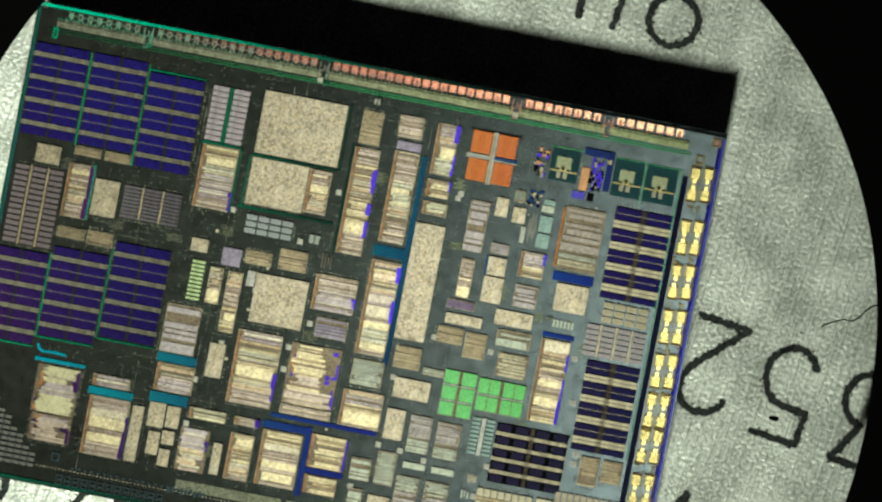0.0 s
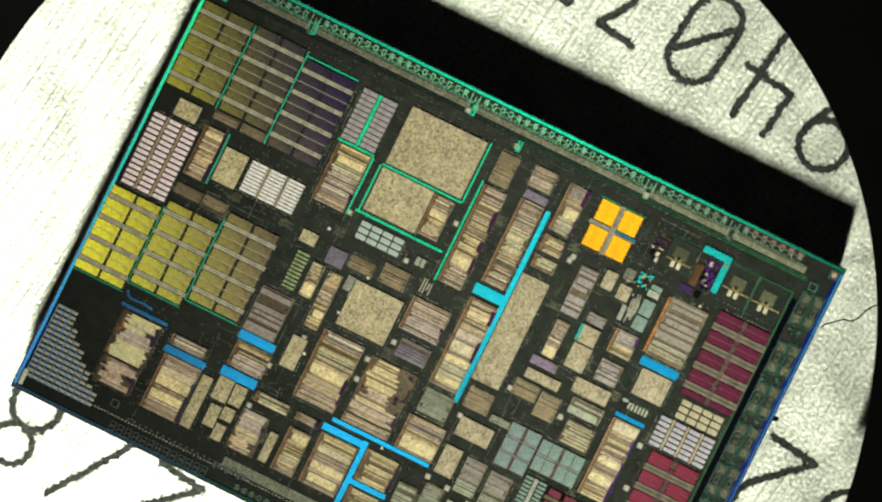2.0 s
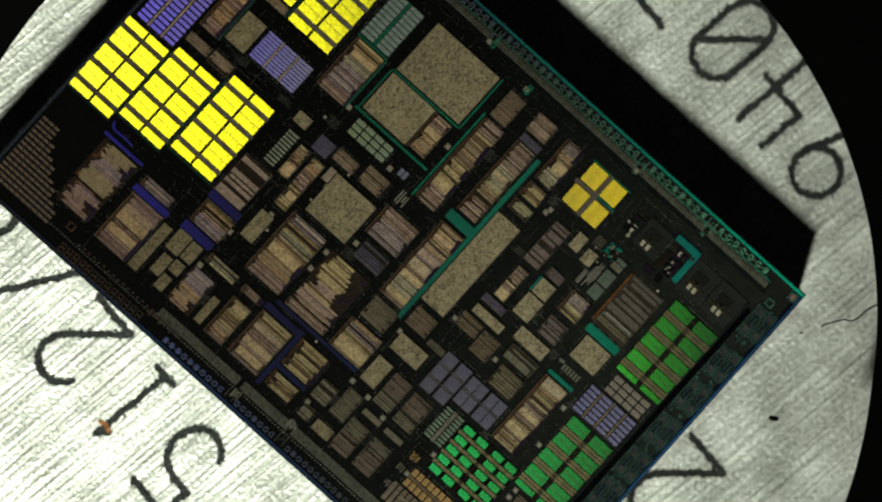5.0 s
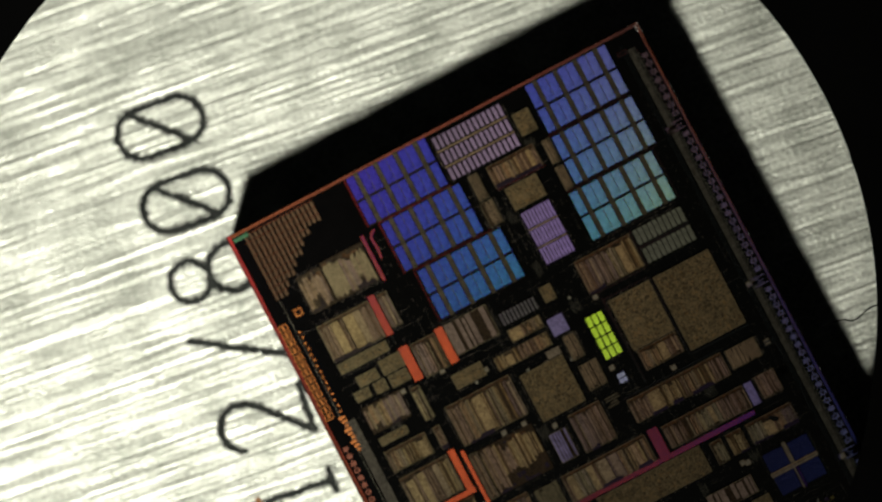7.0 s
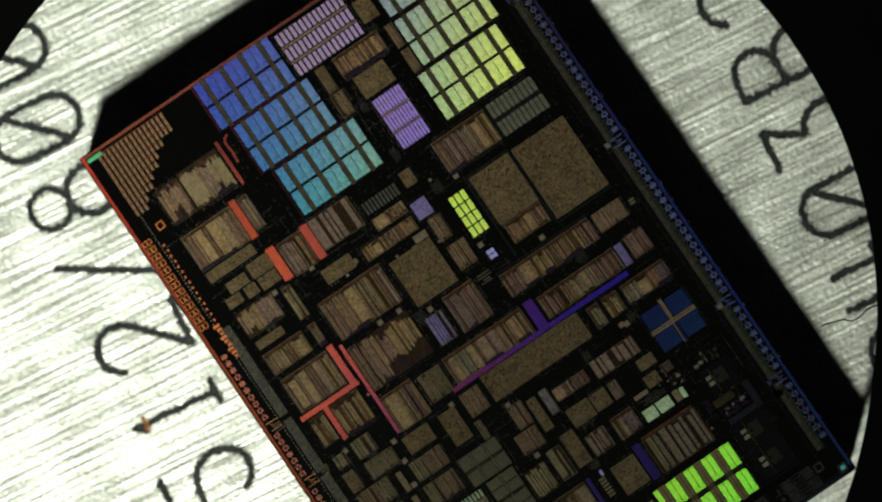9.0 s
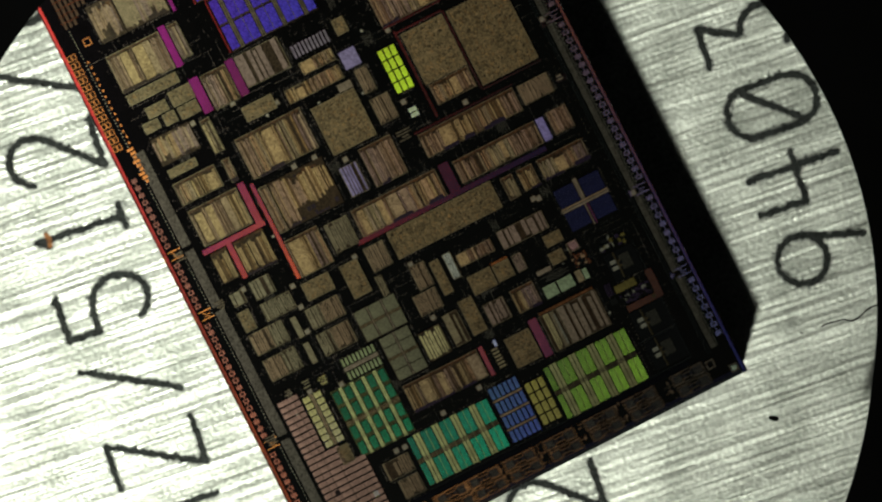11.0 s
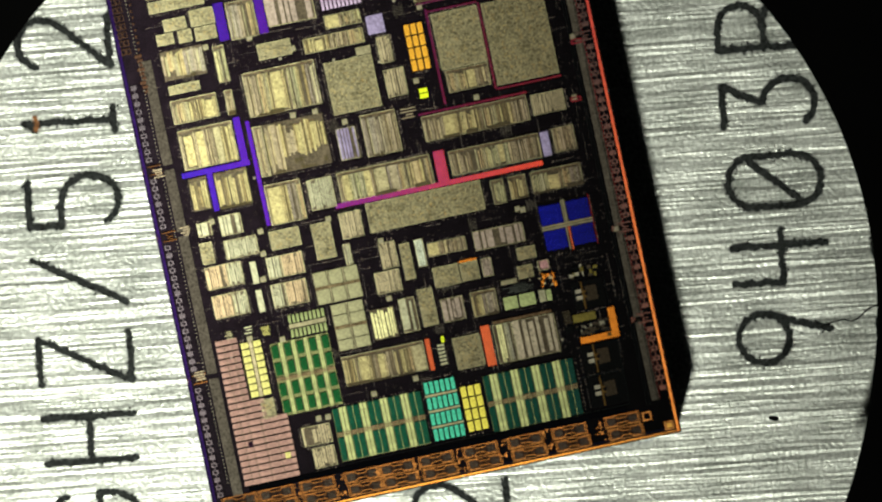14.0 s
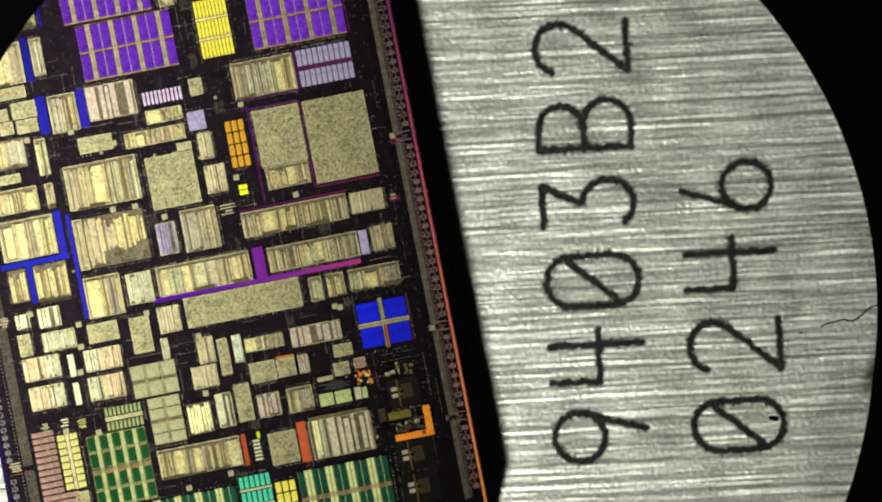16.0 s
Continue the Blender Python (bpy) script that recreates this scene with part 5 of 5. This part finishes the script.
def comb_lines():
    bm = bmesh.new()
    for k in range(7):
        for sign in (-1, 1):
            y = sign * (0.15 + 0.022 * k)
            box(bm, -0.075, y - 0.004, 0.075, y + 0.004, -0.001, 0.011)
    return tagged(part("driver_line_pattern", bm, TRACK, die), kind="stuff")


driver, lines_of = io_cell(), comb_lines()
bm = bmesh.new()
for x0, y0, x1, y1 in ((-0.075, -0.31, 0.075, -0.13), (-0.075, 0.13, 0.075, 0.31), (-0.035, -0.11, 0.035, -0.03), (-0.035, 0.03, 0.035, 0.11)):
    box(bm, x0, y0, x1, y1, -0.001, 0.008)
plates = part("driver_plate", bm, PLATES, die)
bm = bmesh.new()
for x0, y0, x1, y1 in ((-0.115, -0.36, 0.115, -0.35), (-0.115, 0.35, 0.115, 0.36), (-0.115, -0.35, -0.105, 0.35), (0.105, -0.35, 0.115, 0.35)):
    box(bm, x0, y0, x1, y1, -0.001, 0.015)
case = part("driver_case", bm, IO, die)
spots = [(x, y + 0.03 * (x > 13.6)) for y in (-1.12, -2.2, -3.1, -4.02, -4.92, -5.72, -6.45, -7.36, -8.2, -8.95) for x in (13.52, 13.78)]
for piece in (driver, lines_of, plates, case):
    piece.location = ((spots[0][0] - OX) * MM, (spots[0][1] + OY) * MM, 0)
    for x, y in spots[1:]:
        again(piece, x - OX, y + OY)
# loose wiring between the driver cells
fray = random.Random(41)
bm = bmesh.new()
for y in (-1.6, -2.65, -3.56, -4.47, -5.33, -6.08, -6.9, -7.78, -8.6):
    for k in range(9):
        x, q = fray.uniform(13.4, 13.85), y + fray.uniform(-0.07, 0.07)
        a, b = fray.choice(((0.05, 0.006), (0.006, 0.04), (0.012, 0.012), (0.03, 0.02)))
        box(bm, x - OX - a, q + OY - b, x - OX + a, q + OY + b, -0.001, 0.01 + 0.004 * fray.random())
tagged(part("wire_pattern", bm, IO, die), kind="stuff")
bm = bmesh.new()
for k in range(150):
    box(bm, 1.7 + 0.0765 * k - OX, -9.12 + OY, 1.722 + 0.0765 * k - OX, -9.1 + OY, -0.001, 0.012)
    box(bm, 0.6 + 0.083 * k - OX, -0.28 + OY, 0.62 + 0.083 * k - OX, -0.265 + OY, -0.001, 0.012)
tagged(part("contact_row_pattern", bm, GLINT, die), kind="stuff")

# ---- analogue corner ----
def coil(x0, y0, x1, y1):
    """A dark square bed with a broad pad, a thin bar across it and two small feet."""
    bed = plain_block(x0, y0, x1, y1, ANALOG, 0.008)
    w, h = (x1 - x0) / 2, (y1 - y0) / 2
    for name, p, top, material in (("pad", (-0.17, -0.06, 0.13, 0.17), 0.016, COIL_PAD), ("cross_bar", (-w + 0.01, -0.13, w - 0.01, -0.1), 0.02, COIL), ("clamp", (-0.09, -0.1, 0.05, -0.05), 0.021, COIL),
                                   ("foot", (-0.13, -0.26, -0.05, -0.14), 0.016, GLINT), ("foot", (0.0, -0.26, 0.08, -0.14), 0.016, GLINT), ("dark_spot", (-0.05, -0.09, 0.01, -0.03), 0.024, DUST)):
        bm = bmesh.new()
        box(bm, *p, 0.007, top)
        part(name, bm, material, bed)


coil(10.63, -1.56, 11.2, -0.93)
coil(11.9, -1.64, 12.5, -0.9)
coil(12.55, -1.64, 13.18, -0.9)
put("corner_loop", 11.26, -0.95, 11.87, -0.81, -0.002, 0.02, ELL)
put("corner_loop", 11.74, -1.60, 11.87, -0.95, -0.002, 0.02, ELL)
put("loop_plate", 11.27, -1.66, 11.43, -1.2, -0.002, 0.016, OLIVE)
knot = random.Random(17)
for tone, count in ((ACCENT, 26), (DUST, 14), (GLINT, 6)):
    bm = bmesh.new()
    for k in range(count):
        x, y, a, b = knot.uniform(11.46, 11.7), knot.uniform(-1.62, -0.98), knot.uniform(0.01, 0.04), knot.uniform(0.015, 0.05)
        box(bm, x - OX - a, y + OY - b, x - OX + a, y + OY + b, -0.001, 0.012 + 0.01 * knot.random())
    tagged(part("tangle_pattern", bm, tone, die), kind="stuff")
for tone, count in ((ACCENT, 5), (DUST, 8), (OLIVE, 5), (GLINT, 7)):
    bm = bmesh.new()
    for k in range(count):
        x, y, a, b = knot.uniform(10.3, 10.55), knot.uniform(-1.55, -1.0), knot.uniform(0.01, 0.05), knot.uniform(0.01, 0.045)
        box(bm, x - OX - a, y + OY - b, x - OX + a, y + OY + b, -0.001, 0.012 + 0.01 * knot.random())
    tagged(part("tangle_pattern", bm, tone, die), kind="stuff")
put("loop_pad", 11.76, -1.05, 11.83, -0.97, 0.005, 0.024, COIL)
for k in range(6):
    put("comb_tooth", 11.16 + 0.045 * k, -1.84, 11.185 + 0.045 * k, -1.7, -0.002, 0.018, ACCENT)
put("loop_pad", 11.47, -1.85, 11.6, -1.7, -0.002, 0.016, DUST)
# pale wires that frame the analogue squares
put("guard_wire", 10.58, -0.9, 13.25, -0.885, -0.001, 0.01, FAR_WIRE)
put("guard_wire", 12.515, -1.75, 12.535, -0.9, -0.001, 0.01, FAR_WIRE)
put("guard_wire", 13.23, -6.8, 13.25, -0.9, -0.001, 0.01, FAR_WIRE)

# thin guard lines round the large logic blocks
channel(6.50, -2.20, 6.535, -0.88, GUARD)
channel(4.74, -2.23, 6.50, -2.19, GUARD)
channel(4.66, -3.29, 6.60, -3.24, GUARD)
channel(4.70, -3.24, 4.735, -2.24, GUARD)
channel(6.68, -3.84, 6.72, -1.62, GUARD)
channel(3.72, -2.165, 4.52, -2.12, GUARD)
channel(4.51, -3.44, 4.545, -2.17, GUARD)
for x, y0, y1 in ((1.238, -2.7, -0.84), (2.418, -2.9, -0.84), (1.19, -6.6, -4.9), (2.378, -6.4, -4.6)):
    channel(x, y0, x + 0.024, y1, GUARD)
channel(1.72, -4.13, 1.75, -3.02, GUARD)
channel(1.22, -6.60, 2.36, -6.57, GUARD)
channel(2.42, -6.41, 3.56, -6.38, GUARD)
channel(2.44, -0.95, 3.58, -0.92, GUARD)
channel(0.07, -6.82, 1.18, -6.79, GUARD)

# contact dots and short wires scattered over the field
dots_rnd = random.Random(11)
bm = bmesh.new()
for n in range(3600):
    x, y = dots_rnd.uniform(1.3, 12.0), dots_rnd.uniform(-8.8, -0.5)
    w, h = dots_rnd.choice(((0.006, 0.006), (0.009, 0.006), (0.006, 0.02), (0.03, 0.004), (0.012, 0.012)))
    box(bm, x - OX - w, y + OY - h, x - OX + w, y + OY + h, -0.001, 0.003)
tagged(part("contact_pattern", bm, DIM_DOTS, die), kind="stuff")
bm = bmesh.new()
for n in range(420):
    x, y = dots_rnd.uniform(1.3, 11.9), dots_rnd.uniform(-8.8, -0.55)
    across, step = dots_rnd.random() < 0.5, dots_rnd.choice((0.03, 0.036, 0.05))
    for k in range(dots_rnd.randint(6, 16)):
        qx, qy = (x + step * k, y) if across else (x, y - step * k)
        box(bm, qx - OX - 0.007, qy + OY - 0.007, qx - OX + 0.007, qy + OY + 0.007, -0.001, 0.004)
tagged(part("contact_row_pattern", bm, DOTS, die), kind="stuff")
bm = bmesh.new()
for x0, y0, x1, y1 in BLOCKS:
    if min(x1 - x0, y1 - y0) < 0.2:
        continue
    off, step = dots_rnd.uniform(0.03, 0.055), dots_rnd.choice((0.04, 0.05, 0.06, 0.08))
    for side in range(4):
        if dots_rnd.random() < 0.5:
            continue
        along = x1 - x0 if side < 2 else y1 - y0
        for k in range(int(along / step)):
            if dots_rnd.random() < 0.8:
                q = step * (k + 0.5)
                x, y = ((x0 + q, y1 + off), (x0 + q, y0 - off), (x0 - off, y0 + q), (x1 + off, y0 + q))[side]
                r = dots_rnd.choice((0.007, 0.009, 0.012))
                box(bm, x - OX - r, y + OY - r, x - OX + r, y + OY + r, -0.001, 0.004)
tagged(part("border_contact_pattern", bm, DOTS, die), kind="stuff")
wire_rnd = random.Random(23)
for x, y in ((4.45, -7.05), (8.3, -8.05), (4.6, -3.9), (6.6, -5.65), (3.55, -4.2), (8.95, -2.1), (9.1, -3.3), (11.0, -4.4), (2.4, -4.2), (5.0, -8.3), (11.05, -6.5), (12.0, -4.9), (6.5, -7.3), (10.2, -4.1), (7.35, -2.3), (1.2, -3.2)):
    bm = bmesh.new()
    for k in range(wire_rnd.randint(5, 9)):
        reach = wire_rnd.uniform(0.06, 0.2)
        box(bm, x - OX - reach, y + OY + 0.026 * k, x - OX + reach * wire_rnd.uniform(0.3, 1), y + OY + 0.026 * k + 0.009, -0.001, 0.005)
    tagged(part("wire_pattern", bm, TRACK, die), kind="stuff")
# small odd clusters by the comb and along the lower track
stalks(10.20, -7.83, 10.38, -7.63, 7, GOLD, 7)
stalks(10.14, -8.57, 10.32, -8.37, 5, GREY, 5)
stalks(10.12, -8.16, 10.30, -7.96, 3, PALE, 3)
put("comb_pad", 12.40, -8.55, 12.52, -8.45, 0.018, 0.026, GUARD)
put("comb_pad", 12.76, -7.86, 12.88, -7.76, 0.018, 0.026, GOLD)
stalks(6.66, -9.29, 6.86, -9.03, 4, CACHE_LINE, 67)
stalks(7.90, -9.02, 8.10, -8.76, 4, CACHE_LINE, 80)
stalks(10.80, -9.34, 11.00, -9.08, 4, CACHE_LINE, 109)
# ---- small square markers between the blocks ----
mark_rnd = random.Random(4)
for n in range(16):
    x, y = mark_rnd.uniform(3.6, 12), mark_rnd.uniform(-8.6, -0.8)
    w = mark_rnd.choice((0.03, 0.05, 0.06))
    put("marker", x, y, x + w, y + w, -0.002, 0.012, GLINT)
for x, y in ((4.48, -7.73), (4.87, -6.03), (6.20, -5.85), (6.52, -5.31), (8.32, -7.42), (4.58, -3.37), (8.36, -6.04), (7.93, -8.34), (6.18, -6.30), (6.02, -3.74), (9.01, -5.10), (4.48, -6.83), (5.33, -4.86), (8.77, -7.46), (10.38, -8.08), (10.53, -7.44), (11.98, -5.87), (9.27, -7.57), (10.17, -5.18), (11.85, -4.99), (12.23, -7.06), (12.24, -6.87), (5.80, -0.49), (6.59, -2.63), (7.00, -0.71), (8.99, -2.19), (8.95, -2.29), (9.75, -0.44)):
    put("marker", x - 0.055, y - 0.055, x + 0.055, y + 0.055, -0.002, 0.011, GREY)
    put("marker", x - 0.025, y - 0.025, x + 0.03, y + 0.03, 0.01, 0.014, GLINT)
put("marker", 0.12, -9.38, 0.2, -9.05, -0.002, 0.016, CORNER)
for x, y in ((0.45, -0.58), (2.33, -0.39), (5.91, -0.44), (7.04, -0.69)):
    ring_pad(x, y, 0.05, 0.11, GUARD)
square_ring = ring_pad(13.55, -0.62, 0.09, 0.09, IO)
again(square_ring, 13.82 - OX, -0.22 + OY)
put("corner_pad", 13.775, -0.265, 13.865, -0.175, -0.001, 0.018, CORNER_PAD)


def shards(spots, seed):
    """Splinters along the sawn edges, each a small tilted three-sided chip."""
    rnd = random.Random(seed)
    bm = bmesh.new()
    for x, y, size in spots:
        r = size * rnd.uniform(0.5, 1.2)
        turn = rnd.uniform(0, math.tau)
        ring = [bm.verts.new(((x - OX + r * rnd.uniform(0.6, 1.2) * math.cos(turn + k * 2.1)) * MM, (y + OY + r * rnd.uniform(0.5, 1.0) * math.sin(turn + k * 2.1)) * MM, rnd.uniform(-0.004, 0.006) * MM)) for k in range(3)]
        tip = bm.verts.new(((x - OX) * MM, (y + OY) * MM, (0.012 + r * rnd.uniform(0.2, 0.7)) * MM))
        for k in range(3):
            bm.faces.new((ring[k], ring[(k + 1) % 3], tip))
        bm.faces.new(ring[::-1])
    bmesh.ops.recalc_face_normals(bm, faces=bm.faces)
    return tagged(part("edge_chip_pattern", bm, CHIPPED, die), kind="stuff")


chip_rnd = random.Random(8)
shards([(chip_rnd.uniform(0.3, 13.8), chip_rnd.choice((-0.012, -9.488)), 0.014) for k in range(110)] + [(chip_rnd.choice((0.012, 13.988)), chip_rnd.uniform(-9.3, -0.2), 0.012) for k in range(40)], 3)
shards([(chip_rnd.gauss(0.13, 0.05), chip_rnd.gauss(-0.07, 0.03), 0.035) for k in range(16)], 5)


# a spot of corrosion on the plate
bm = bmesh.new()
ribbon(bm, [(-0.98, -6.98), (-0.84, -6.94), (-0.72, -6.97)], 0.1, -0.01, 0.008)
part("corrosion_spot", bm, CORROSION, plate, "small orange spot of corrosion")


def motions():
    """The chip is slid and turned by hand under the fixed lens; die and plate go together."""
    on_die = [(t, pose(x * MM, y * MM, z * MM, rx, ry, rz)) for t, x, y, z, rx, ry, rz in CHIP_ROWS]
    walk(die, on_die)
    walk(plate, [(t, m @ pose(0, 0, -DIE_THICK * MM, 0, 0, PLATE_TURN)) for t, m in on_die])


motions()
